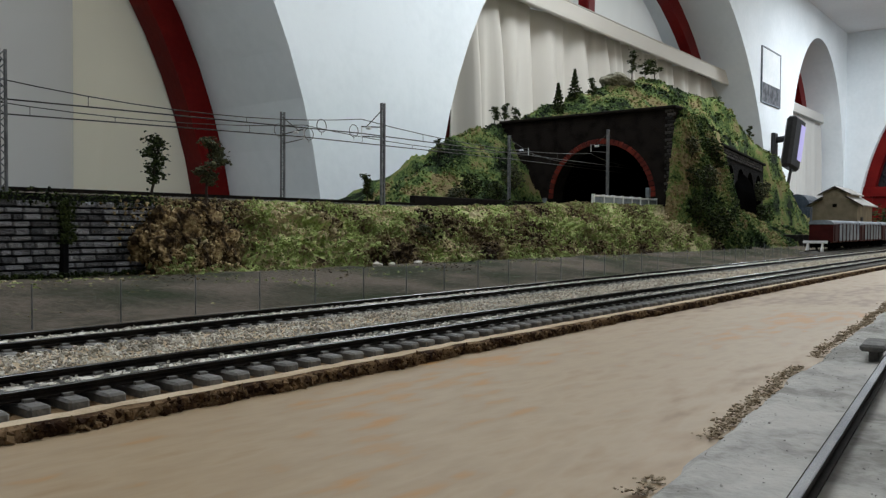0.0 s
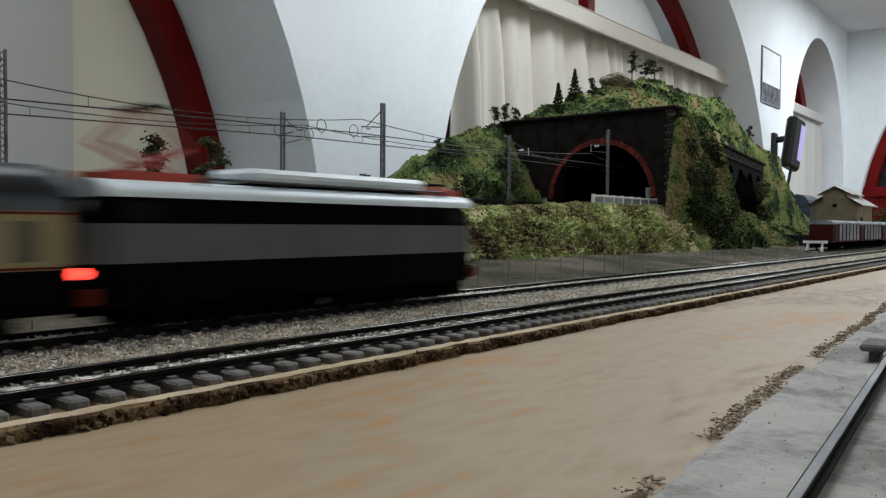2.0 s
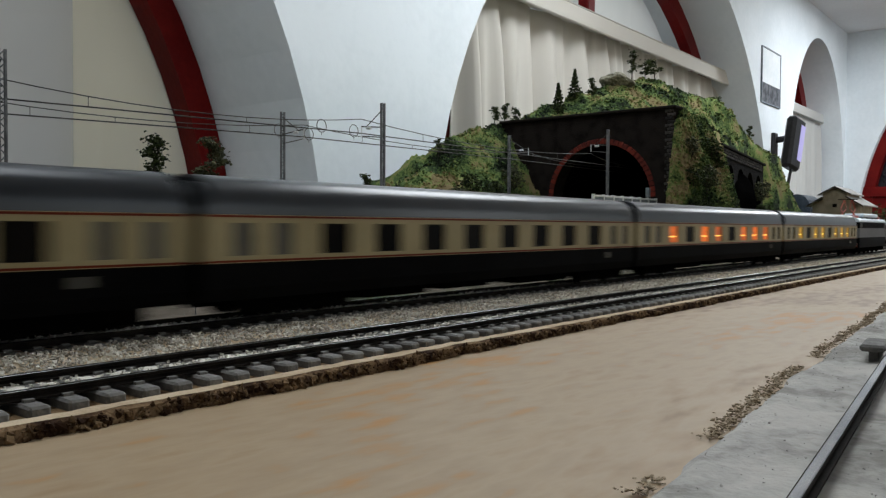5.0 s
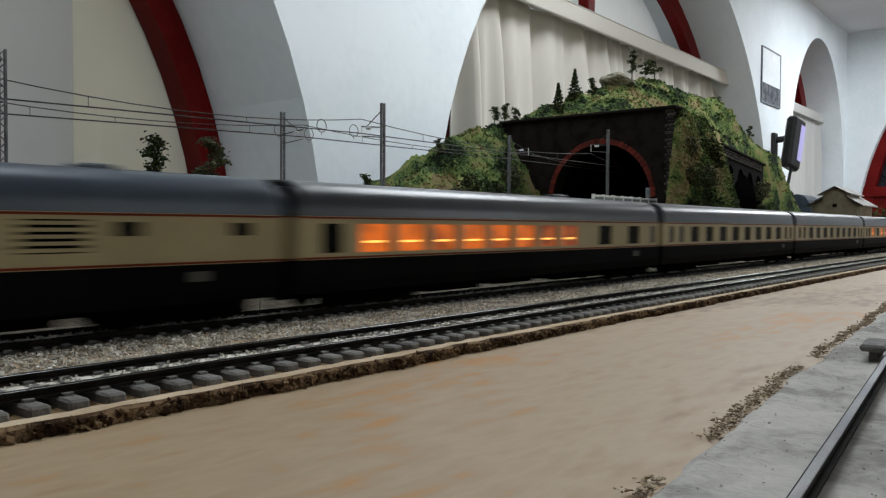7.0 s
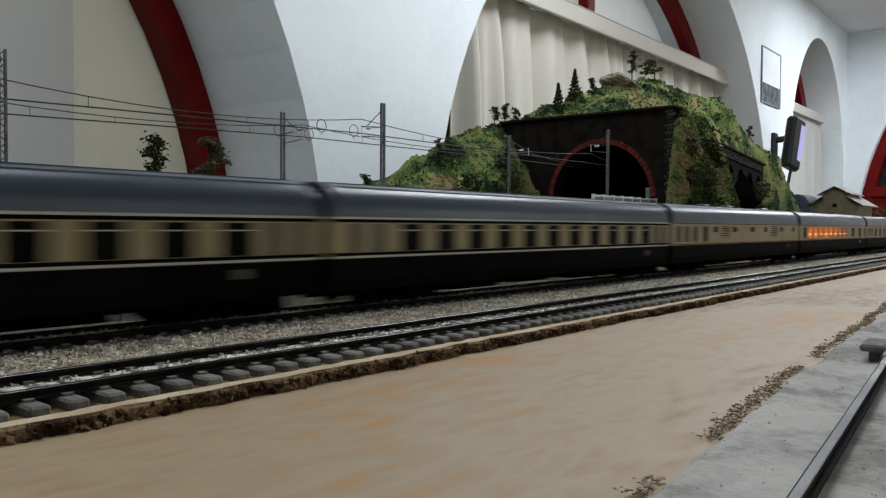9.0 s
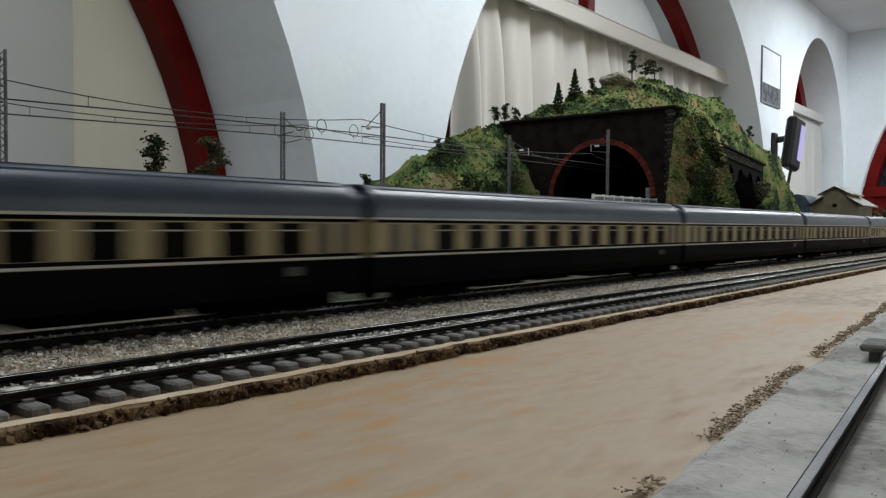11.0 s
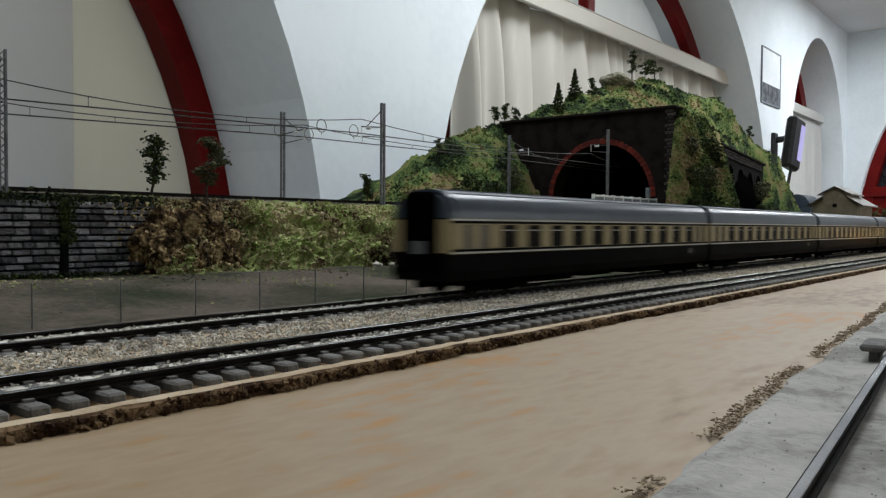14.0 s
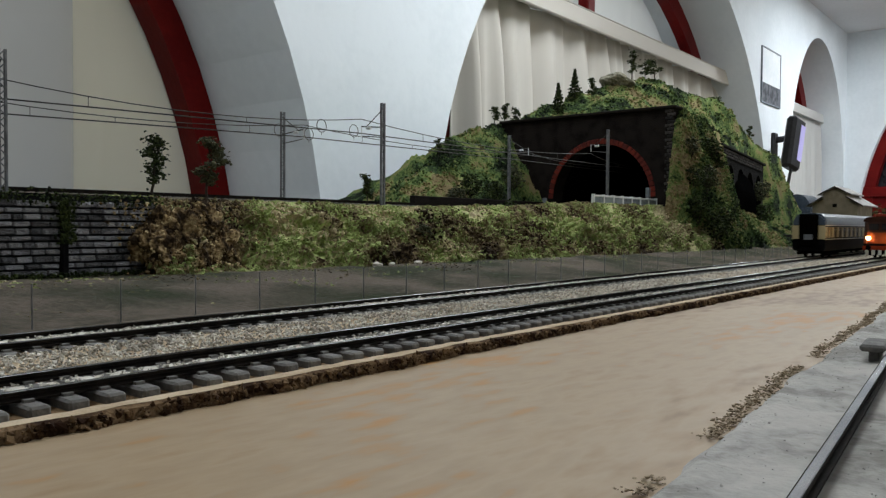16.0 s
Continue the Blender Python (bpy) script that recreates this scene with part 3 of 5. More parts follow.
# ---- hill and tunnel ----
RIDGE = [(0.80, 0.06), (0.867, 0.096), (0.924, 0.12), (0.986, 0.16), (1.015, 0.185), (1.093, 0.204), (1.178, 0.225), (1.242, 0.242), (1.289, 0.27), (1.398, 0.30),
         (1.494, 0.335), (1.628, 0.36), (1.718, 0.345), (1.80, 0.325), (1.9, 0.285), (2.0, 0.245), (2.106, 0.22), (2.186, 0.15), (2.325, 0.09), (2.5, 0.0)]
PX = 1.154


def arcade_y(x):
    """The face of the arcade wall, which runs askew into the hillside."""
    return 0.5 + 0.158 * (x - 1.4)


def hill_z(x, y):
    zr = lerp(x, RIDGE)
    yr = lerp(x, [(1.24, 0.80), (1.35, 0.75), (1.63, 0.74), (1.8, 0.64), (2.5, 0.62)])
    if x < PX + 0.01 and y < 0.6:
        side = max(0.0, min(1.0, (x - 1.095) / (PX - 1.095))) ** 1.2
        fy = 0.458
        z = -0.01 + 0.222 * side * min(1.0, max(0.0, (y - fy) / (0.476 - fy))) ** 0.7
        return z + (0.008 * fb(x, y, 40, z * 40) + 0.006 * fb(x, y, 110, z * 110)) * side
    if x < PX + 0.01:
        t = (y - 0.705) / (yr - 0.705)
        z = PLAT - 0.004 + max(0, zr - PLAT) * max(0.0, min(1.0, t)) ** 0.75
    else:
        top = min(zr * 0.96, 0.222)
        fy = lerp(x, [(PX, 0.462), (1.25, 0.425), (1.33, 0.415), (1.40, 0.524), (1.93, 0.608), (1.98, 0.56), (2.5, 0.55)])
        ty = lerp(x, [(PX, 0.474), (1.33, 0.50), (1.40, 0.532), (1.93, 0.616), (1.98, 0.6), (2.5, 0.6)])
        if y < ty:
            t = max(0.0, (y - fy) / (ty - fy))
            z = -0.01 + (top + 0.01) * t ** 0.8
        else:
            z = top + (zr - top) * ease((y - ty) / (yr - ty)) if y < yr else zr
    if 1.38 < x < 2.0 and y < arcade_y(x) + 0.004:
        lump = lerp(x, [(1.38, 0.1), (1.42, 0.075), (1.48, 0.065), (1.62, 0.05), (1.76, 0.04), (2.0, 0.03)])
        z = max(z, -0.01 + (lump + 0.01) * max(0.0, min(1.0, (y - 0.405) / 0.08)) ** 0.8)
    if y > yr:
        z -= (y - yr) * 0.35
    rough = 0.014 * fb(x, y, 14, z * 14) + 0.012 * fb(x, y, 40, z * 40) + 0.006 * fb(x, y, 110, z * 110)
    return z + rough * min(1, max(0.15, z / 0.1))


xs = span(0.80, 2.5, 0.006)
ys = span(0.39, 0.54, 0.0022) + span(0.546, 0.9, 0.006) + span(0.92, 1.15, 0.03)
hill = tagged(sheet("hill", xs, ys, hill_z, HILLTURF, keep=lambda x, y: (x > PX + 0.012) or y > 0.70 or (x > 1.03 and y < 0.481)), "grass-covered model hill above the tunnel", "hill", kind="structure")
pts, sizes = [], []
for k in range(70000):
    x, y = rng.uniform(0.82, 2.4), rng.uniform(0.42, 0.86) if k % 3 else rng.uniform(0.42, 0.53)
    if k % 6 == 1:
        x, y = rng.uniform(1.1, 1.42), rng.uniform(0.42, 0.5)
    if x < PX + 0.02 and 0.479 < y < 0.705 or (x < 1.03 and y < 0.7):
        continue
    if 1.39 < x < 1.98 and arcade_y(x) - 0.004 < y < arcade_y(x) + 0.034:
        continue
    z = hill_z(x, y)
    if z > 0.0:
        pts.append((x, y + rng.normal() * 0.001, z + rng.uniform(-0.001, 0.0015)))
        sizes.append(rng.uniform(0.0011, 0.0033) * (1.7 if fb(x, y, 30, z * 30) > 0.2 else 1))
tagged(crumbs("hill_turf", pts, sizes, HILLTURF, seed=3), "dense green turf scatter on the hill", "turf", kind="stuff")

bm = B()
bmesh.ops.create_icosphere(bm, subdivisions=4, radius=0.034)
for v in bm.verts:
    v.co *= 1 + 0.35 * fb(v.co.x, v.co.y, 30, v.co.z * 30) + 0.12 * fb(v.co.x, v.co.y, 110, v.co.z * 110)
    v.co.z *= 0.5
boulder = part("boulder", bm, ROCK_PALE, None)
boulder.location = (1.47, 0.735, hill_z(1.47, 0.735) - 0.003)
tagged(boulder, "rounded pale rock at the top of the hill", "rock")

# tunnel portal: a wall across the upper line with a round arch
CY, RAD, SPRING = 0.6055, 0.0865, 0.089
portal = tagged(new("tunnel_portal"), "sooty dark stone tunnel portal with a red brick arch ring", "tunnel portal", kind="structure")


def portal_column(bm, y0, y1, za, zb, top=0.2215):
    a = [bm.verts.new((x, y, z)) for x in (PX, PX + 0.03) for y, z in ((y0, za), (y1, zb), (y1, top), (y0, top))]
    for q in ((0, 1, 2, 3), (7, 6, 5, 4), (0, 4, 5, 1), (3, 2, 6, 7), (0, 3, 7, 4), (1, 5, 6, 2)):
        bm.faces.new([a[i] for i in q])


bm = B()
portal_column(bm, 0.484, CY - RAD, 0.0, 0.0)
portal_column(bm, CY + RAD, 0.80, 0.0, 0.0)
N = 24
for i in range(N):
    p = [(CY - RAD * math.cos(math.pi * k / N), SPRING + RAD * math.sin(math.pi * k / N)) for k in (i, i + 1)]
    portal_column(bm, p[0][0], p[1][0], p[0][1], p[1][1])
bmesh.ops.remove_doubles(bm, verts=bm.verts, dist=1e-6)
part("face", bm, PORTAL, portal)
brick = None
for k in range(34):
    a = math.pi * (k + 0.5) / 34
    if brick is None:
        brick = part("brick", box(B(), -0.002, 0.004, -0.0037, 0.0037, 0.0, 0.0085, 0.0004), REDBRICK, portal)
        ob = brick
    else:
        ob = new("brick", brick.data)
        ob.parent = portal
    ob.matrix_basis = Matrix.Translation((PX, CY - RAD * math.cos(a), SPRING + RAD * math.sin(a))) @ Matrix.Rotation(math.pi / 2 - a, 4, "X")
quoin = part("quoin", boxes((PX - 0.0025, PX, 0.4795, 0.4925, 0.0, 0.0045), bev=0.0006), MASONRY, portal)
quoin.location = (0, 0, 0.09)
for k in range(1, 24):
    st = new("quoin", quoin.data)
    st.parent, st.location = portal, (0, 0.0035 * (k % 2), 0.09 + 0.0055 * k)
part("coping", boxes((PX - 0.006, PX + 0.034, 0.478, 0.80, 0.2218, 0.2265), bev=0.001), PORTAL, portal)
# tunnel tube, its inner shade given by the near-black colour
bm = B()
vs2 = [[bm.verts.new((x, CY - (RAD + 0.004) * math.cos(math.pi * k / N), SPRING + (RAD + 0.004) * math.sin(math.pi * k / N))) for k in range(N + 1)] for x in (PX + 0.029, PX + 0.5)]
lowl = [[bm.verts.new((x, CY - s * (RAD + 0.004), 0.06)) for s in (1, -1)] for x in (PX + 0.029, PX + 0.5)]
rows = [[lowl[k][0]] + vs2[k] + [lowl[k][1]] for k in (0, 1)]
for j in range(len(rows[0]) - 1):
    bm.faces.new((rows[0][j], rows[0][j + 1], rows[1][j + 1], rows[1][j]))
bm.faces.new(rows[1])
part("tunnel_lining", bm, DARK_INSIDE, portal)

tagged(part("low_wall", boxes((0.80, 1.15, 0.694, 0.703, PLAT - 0.004, 0.083), bev=0.001), PORTAL), "low dark stone wall at the foot of the hill", "wall", kind="structure")

foot = part("low_wall", boxes((0, 0.095, -0.004, 0.004, -0.004, 0.03), bev=0.001), MASONRY)
foot.matrix_basis = pose(1.575, 0.482, 0, 0, 0, -51)
tagged(foot, "low dark masonry wall at the foot of the grassy slope", "wall", kind="structure")

# arcade wall on the hill's flank
arc = tagged(new("arcade_wall"), "dark stone arcade retaining wall in the hillside", "wall", kind="structure")
bm = B()
arc.matrix_basis = pose(1.4, 0.5, 0, 0, 0, 9.0)
ax, aw, pier = 0.03, 0.085, 0.03
while ax < 0.45:
    c, r = ax + pier + aw / 2, aw / 2
    box(bm, ax, ax + pier, 0.0, 0.022, 0.0, 0.165)
    pts = [(c - r * math.cos(math.pi * k / 12), 0.12 + r * 0.95 * math.sin(math.pi * k / 12)) for k in range(13)]
    for p, q in zip(pts, pts[1:]):
        a = [bm.verts.new((u, y, z)) for y in (0.0, 0.022) for u, z in ((p[0], p[1]), (q[0], q[1]), (q[0], 0.187), (p[0], 0.187))]
        for f in ((0, 1, 2, 3), (7, 6, 5, 4), (0, 4, 5, 1), (3, 2, 6, 7)):
            bm.faces.new([a[i] for i in f])
    box(bm, ax, ax + pier, 0.0, 0.022, 0.165, 0.187)
    ax += pier + aw
box(bm, ax, ax + pier, 0.0, 0.022, 0.0, 0.187)
part("arches", bm, PORTAL, arc)
part("coping", boxes((0.0, ax + pier + 0.006, -0.005, 0.024, 0.187, 0.192), bev=0.001), PORTAL, arc)
first = part("stone", boxes((0.004, 0.0225, -0.0022, 0.0, 0.1715, 0.1758)), MASONRY, arc)
for row in range(3):
    for k in range(24):
        if row or k:
            st = new("stone", first.data)
            st.parent = arc
            st.location = (0.02 * k + 0.01 * (row % 2), 0, 0.0052 * row)
# near-black sheet in place of the shaded depth behind the arches
part("backing", boxes((0.0, ax + pier, 0.022, 0.026, 0.0, 0.187)), DARK_INSIDE, arc)


# ---- tracks ----
RAIL, GAUGE, PITCH = 0.012, 0.0165, 0.0073
Y1, Y2, Y3 = 0.2219, 0.1594, 0.285


def rail_mesh(name, x0, x1, y, parent, z=RAIL, head=RAILTOP):
    """One rail: dark web and foot with a bright running head."""
    w, h = 0.0008, 0.0020
    ob = part(name, prism(B(), [(y - 0.0013, z - h), (y + 0.0013, z - h), (y + 0.0013, z - h + 0.0004), (y + 0.0003, z - h + 0.0007), (y + 0.0003, z - 0.0009), (y + w, z - 0.0007), (y + w, z - 0.0001),
                                (y - w, z - 0.0001), (y - w, z - 0.0007), (y - 0.0003, z - 0.0009), (y - 0.0003, z - h + 0.0007), (y - 0.0013, z - h + 0.0004)], x0, x1), RAILSIDE, parent)
    part("rail_head", prism(B(), [(y - w * 0.85, z - 0.0001), (y + w * 0.85, z - 0.0001), (y + w * 0.7, z), (y - w * 0.7, z)], x0, x1), head, ob, "polished steel running surface")
    return ob


def sleeper_bm():
    bm = box(B(), -0.002, 0.002, -0.0152, 0.0152, -0.0028, -0.0001, 0.0005)
    for s in (-1, 1):
        for o in (-1, 1):
            box(bm, -0.001, 0.001, s * GAUGE / 2 + o * 0.0019 - 0.0006, s * GAUGE / 2 + o * 0.0019 + 0.0006, -0.0004, 0.0005)
    return bm


def track(name, y, x0, x1, near, label):
    """A straight track: two rails, sleepers as parts over the stretch near, the rest in one mesh."""
    t = tagged(new(name), label, "railway track", kind="structure")
    for s in (-1, 1):
        rail_mesh("rail", x0, x1, y + s * GAUGE / 2, t)
    me = None
    rest = B()
    x = x0
    k = 0
    while x < x1:
        if near[0] < x < near[1]:
            if me is None:
                ob = part("sleeper", sleeper_bm(), SLEEPER, t)
                me = ob.data
            else:
                ob = new("sleeper", me)
                ob.parent = t
            ob.location = (x, y + 0.0004 * math.sin(k * 7.1), RAIL - 0.0020)
        else:
            box(rest, x - 0.00165, x + 0.00165, y - 0.0152, y + 0.0152, RAIL - 0.0048, RAIL - 0.0021)
        x += PITCH
        k += 1
    tagged(part("sleeper_rest", rest, SLEEPER, t), kind="stuff")
    return t


# trackbed of the two main lines, with a crumbling near edge
bed = tagged(new("trackbed"), "pale board trackbed with a crumbling brown edge", "trackbed", kind="structure")
xs = span(-4.6, -0.2, 0.2) + span(-0.19, 1.4, 0.0028) + span(1.45, 5.0, 0.05)
SH = 0.0091


def bed_edge(x):
    return 0.1352 + 0.0014 * fb(x, 3, 30) + 0.0013 * fb(x, 3, 110)


# dark strip that stands in for the shade between the sleepers
part("felt", boxes((-4.6, 5.0, 0.1432, 0.1755, 0.0064, 0.0079)), CORK, bed, "dark strip put in as shade between the sleepers")
pts = []
for k in range(9000):
    x = rng.uniform(-0.05, 1.3) if k % 2 else rng.uniform(0.0, 0.5)
    pts.append((x, bed_edge(x) + rng.normal() * 0.0006, rng.uniform(LOW - 0.0003, SH - 0.0006)))
tagged(crumbs("edge_crumbs", pts, rng.uniform(0.0003, 0.0011, len(pts)), CORK, bed, 1.0, 12), kind="stuff")
rows = []
for x in xs:
    e = bed_edge(x)
    rows.append([(x, e - 0.0012 + 0.0012 * fb(x, 8, 160), LOW - 0.001), (x, e - 0.0006 + 0.001 * fb(x, 4, 200), LOW + 0.0007), (x, e + 0.0008 * fb(x, 5, 170), SH - 0.0004), (x, e + 0.0014, SH)])
m = 4
verts = [p for r in rows for p in r]
raw("crumbling_edge", verts, [(i * m + j, (i + 1) * m + j, (i + 1) * m + j + 1, i * m + j + 1) for i in range(len(xs) - 1) for j in range(3)], CORK, bed)


def bed_z(x, y):
    z = SH - 0.0026 * ease((y - 0.141) / 0.003) + 0.0026 * ease((y - 0.171) / 0.004)
    if y > 0.24:
        z -= (y - 0.24) * 0.8
    return z + (0.0005 * fb(x, y, 260) + 0.0003 * fb(x, y, 700) if y > 0.146 else 0.00025 * fb(x, y, 200))


rows_y = [0.0] + span(0.1405, 0.2535, 0.0016)
verts = []
for x in xs:
    e = bed_edge(x) + 0.0014
    verts += [(x, e if y == 0.0 else y, bed_z(x, max(e, y))) for y in rows_y]
m = len(rows_y)
faces = [(i * m + j, (i + 1) * m + j, (i + 1) * m + j + 1, i * m + j + 1) for i in range(len(xs) - 1) for j in range(m - 1)]
bedtop = raw("bed_top", verts, faces, BEDTOP, bed, True)
pts = []
for k in range(60000):
    x = rng.uniform(0.0, 1.35) if k % 3 else rng.uniform(0.0, 0.5)
    y = rng.uniform(0.146, 0.25)
    d = min(abs(abs(y - yy) - GAUGE / 2) for yy in (Y1, Y2))
    if d < 0.002 or (y < Y2 and rng.uniform() < 0.6) or (abs(y - Y2) < 0.0155 and rng.uniform() < 0.45):
        continue
    pts.append((x, y, bed_z(x, y) + rng.uniform(-0.0002, 0.0006) + (0.0006 if 0.176 < y < 0.205 else 0)))
tagged(crumbs("ballast", pts, rng.uniform(0.0003, 0.0008, len(pts)), BALLAST, flat=0.8, seed=5), "pale grey crushed stone ballast", "ballast", kind="stuff")
for nm, yc, top, seed in (("track_infill", Y1, RAIL - 0.0013, 31), ("track_infill", Y2, RAIL - 0.0019, 32)):
    infill = sheet(nm, span(-0.19, 1.4, 0.0016), span(yc - 0.0067, yc + 0.0067, 0.0012), lambda x, y: top - 0.0003 + 0.0004 * fb(x, y, 330) + 0.0003 * fb(x, y, 900), BALLAST, None, False, bed)
    tagged(infill, "pale stone chips filling the track between the rails")
    pts = [(float(rng.uniform(0.0, 1.35)), yc + float(rng.uniform(-0.0066, 0.0066)), top + float(rng.uniform(-0.0003, 0.0003))) for _ in range(7000)]
    tagged(crumbs("infill_chips", pts, rng.uniform(0.0003, 0.0006, len(pts)), BALLAST, bed, 0.8, seed), kind="stuff")
track("track_1", Y1, -4.6, 5.0, (0.0, 1.2), "main line track with dark rails on ballast")
track("track_2", Y2, -4.6, 5.0, (0.0, 1.3), "main line track with grey sleepers along the board's edge")
track("track_3", Y3, 1.155, 2.6, (1.16, 1.3), "short siding behind a white buffer stop")

# yard track on which the camera stands
T3 = pose(0.15, 0.0214, 0, 0, 0, 5.1)
yard = tagged(new("track_4"), "yard track set in coarse grey ballast", "railway track", kind="structure")
yard.matrix_basis = T3
for s in (-1, 1):
    rail_mesh("rail", -0.5, 1.6, s * GAUGE / 2, yard, head=RAILSHINE)


def yard_edge(x):
    return 0.0289 + 0.0014 * fb(x, 2, 30) + 0.001 * fb(x, 2, 90) - 0.0045 * ease((x - 0.02) / 0.25)


def yard_z(x, y):
    e = yard_edge(x)
    t = ease((e - abs(y - 0.0)) / 0.005)
    return LOW - 0.001 + (0.0028 + 0.0009 * fb(x, y, 90) + 0.0006 * fb(x, y, 260)) * t


sheet("bed_top", span(-0.5, 1.6, 0.004), span(-0.045, 0.045, 0.002), yard_z, GREYBED, parent=yard)
pts = []
for k in range(3000):
    x, y = rng.uniform(-0.12, 0.6), rng.uniform(-0.03, 0.04)
    if abs(y) < yard_edge(x) + 0.001 and abs(abs(y) - GAUGE / 2) > 0.002:
        pts.append((x, y, yard_z(x, y)))
tagged(crumbs("grey_ballast", pts, rng.uniform(0.00015, 0.0003, len(pts)), GREYBED, yard, 0.7, 6), kind="stuff")
pts = []
for k in range(5000):
    x = rng.uniform(-0.05, 0.6)
    if fb(x, 1, 18) + 0.6 * fb(x, 1, 70) > -0.35:
        pts.append((x, yard_edge(x) + rng.normal() * 0.0011, LOW + rng.uniform(0, 0.0008)))
tagged(crumbs("brown_edge", pts, rng.uniform(0.0002, 0.0006, len(pts)), EDGE, yard, 0.5, 16), kind="stuff")
bm = box(B(), -0.002, 0.014, -0.003, 0.003, -0.001, 0.0008, 0.0006)
box(bm, 0.002, 0.012, -0.0012, 0.0012, -0.006, -0.0008)
blk = part("rail_clamp", bm, SLEEPER, None)
blk.matrix_basis = pose(0.228, 0.041, RAIL, 0, 0, 5)
tagged(blk, "small dull grey metal clamp beside the yard rail", "clamp")

# ---- upper line ----
up = tagged(new("track_5"), "double track of the upper line on its raised bed", "railway track", kind="structure")
for y in (0.575, 0.636):
    for s in (-1, 1):
        part("rail", boxes((-4.6, 1.6, y + s * GAUGE / 2 - 0.0008, y + s * GAUGE / 2 + 0.0008, PLAT + 0.002, PLAT + 0.0055)), RAILSIDE, up)
    bm = B()
    for k in range(230):
        x = -0.4 + k * 0.0075
        box(bm, x, x + 0.0033, y - 0.015, y + 0.015, PLAT, PLAT + 0.0025)
    part("sleeper_rest", bm, SLEEPER, up)
up_bed = part("bed_top", prism(B(), [(0.545, PLAT - 0.001), (0.553, PLAT + 0.0018), (0.657, PLAT + 0.0018), (0.666, PLAT - 0.001)], -4.6, 1.6), SOIL, up)


def mast(x, y, z0, z1, arm, name_label):
    """Lattice catenary mast with a bracket arm towards the track."""
    t = thing("catenary_mast", name_label, "catenary mast", pose(x, y, z0), "catenary masts")
    h, w = z1 - z0, 0.0021
    for sx in (-1, 1):
        part("post", boxes((sx * w - 0.0007, sx * w + 0.0007, -0.0012, 0.0012, 0, h)), STEEL, t)
    bm = B()
    n = int(h / 0.0042)
    for k in range(n):
        a, b = k * h / n, (k + 1) * h / n
        s = 1 if k % 2 else -1
        tube(bm, (-s * w, -0.0006, a), (s * w, -0.0006, b), 0.00045, 4)
    tagged(part("lacing", bm, STEEL, t), kind="stuff")
    part("foot", boxes((-0.005, 0.005, -0.004, 0.004, -0.003, 0.002), bev=0.0008), SLEEPER, t)
    s = 1 if arm > 0 else -1
    bm = tube(B(), (0, 0, h - 0.024), (0, arm, h - 0.021), 0.0006, 6)
    tube(bm, (0, 0, h - 0.006), (0, arm * 0.75, h - 0.0215), 0.0005, 6)
    tube(bm, (0, 0, h - 0.034), (0, arm * 0.95, h - 0.031), 0.0005, 6)
    part("bracket_arm", bm, WIRE, t)
    bm = tube(B(), (0, arm * 0.55, h - 0.0235), (0, arm * 0.55 + s * 0.006, h - 0.0232), 0.0016, 8)
    tube(bm, (0, arm, h - 0.021), (0, arm, h - 0.032), 0.0006, 6)
    part("insulator", bm, WHITE, t, "pale insulator")
    return t


MLABEL = "slim grey lattice catenary mast with bracket arm beside the upper line"
mast(0.2235, 0.55, PLAT - 0.001, 0.156, 0.03, MLABEL)
mast(0.583, 0.548, PLAT - 0.001, 0.165, 0.03, MLABEL)
mast(0.558, 0.672, PLAT - 0.001, 0.164, -0.034, MLABEL)
mast(1.072, 0.55, PLAT - 0.001, 0.187, 0.028, MLABEL)
mast(0.992, 0.672, PLAT - 0.001, 0.179, -0.034, MLABEL)
mast(-0.35, 0.55, PLAT - 0.001, 0.156, 0.03, MLABEL)


def catenary(y, zs_, drop, xs_, label):
    t = thing("overhead_wire", label, "overhead wire", None, "overhead wires")
    bm, mm, dd = B(), B(), B()
    for a, b, za, zb in zip(xs_, xs_[1:], zs_, zs_[1:]):
        tube(bm, (a, y, za), (b, y, zb), 0.0006, 5)
        n = 10
        f = [(a + (b - a) * k / n, za + (zb - za) * k / n + drop - (drop - 0.004) * 4 * (k / n) * (1 - k / n)) for k in range(n + 1)]
        for p, q in zip(f, f[1:]):
            tube(mm, (p[0], y, p[1]), (q[0], y, q[1]), 0.00045, 5)
        for k in (2, 4, 6, 8):
            tube(dd, (f[k][0], y, f[k][1]), (f[k][0], y, za + (zb - za) * k / n), 0.00028, 4)
    part("contact_wire", bm, WIRE, t)
    part("carrier_wire", mm, WIRE, t)
    tagged(part("dropper", dd, WIRE, t), kind="stuff")
    return t


catenary(0.578, [0.1275, 0.1276, 0.137, 0.138, 0.138], 0.0145, [-0.35, 0.2235, 0.583, 1.072, 1.3], "thin dark overhead wires above the near upper track")
catenary(0.638, [0.1235, 0.1238, 0.135, 0.1388, 0.1388], 0.0125, [-0.35, 0.21, 0.558, 0.992, 1.3], "thin dark overhead wires above the far upper track")
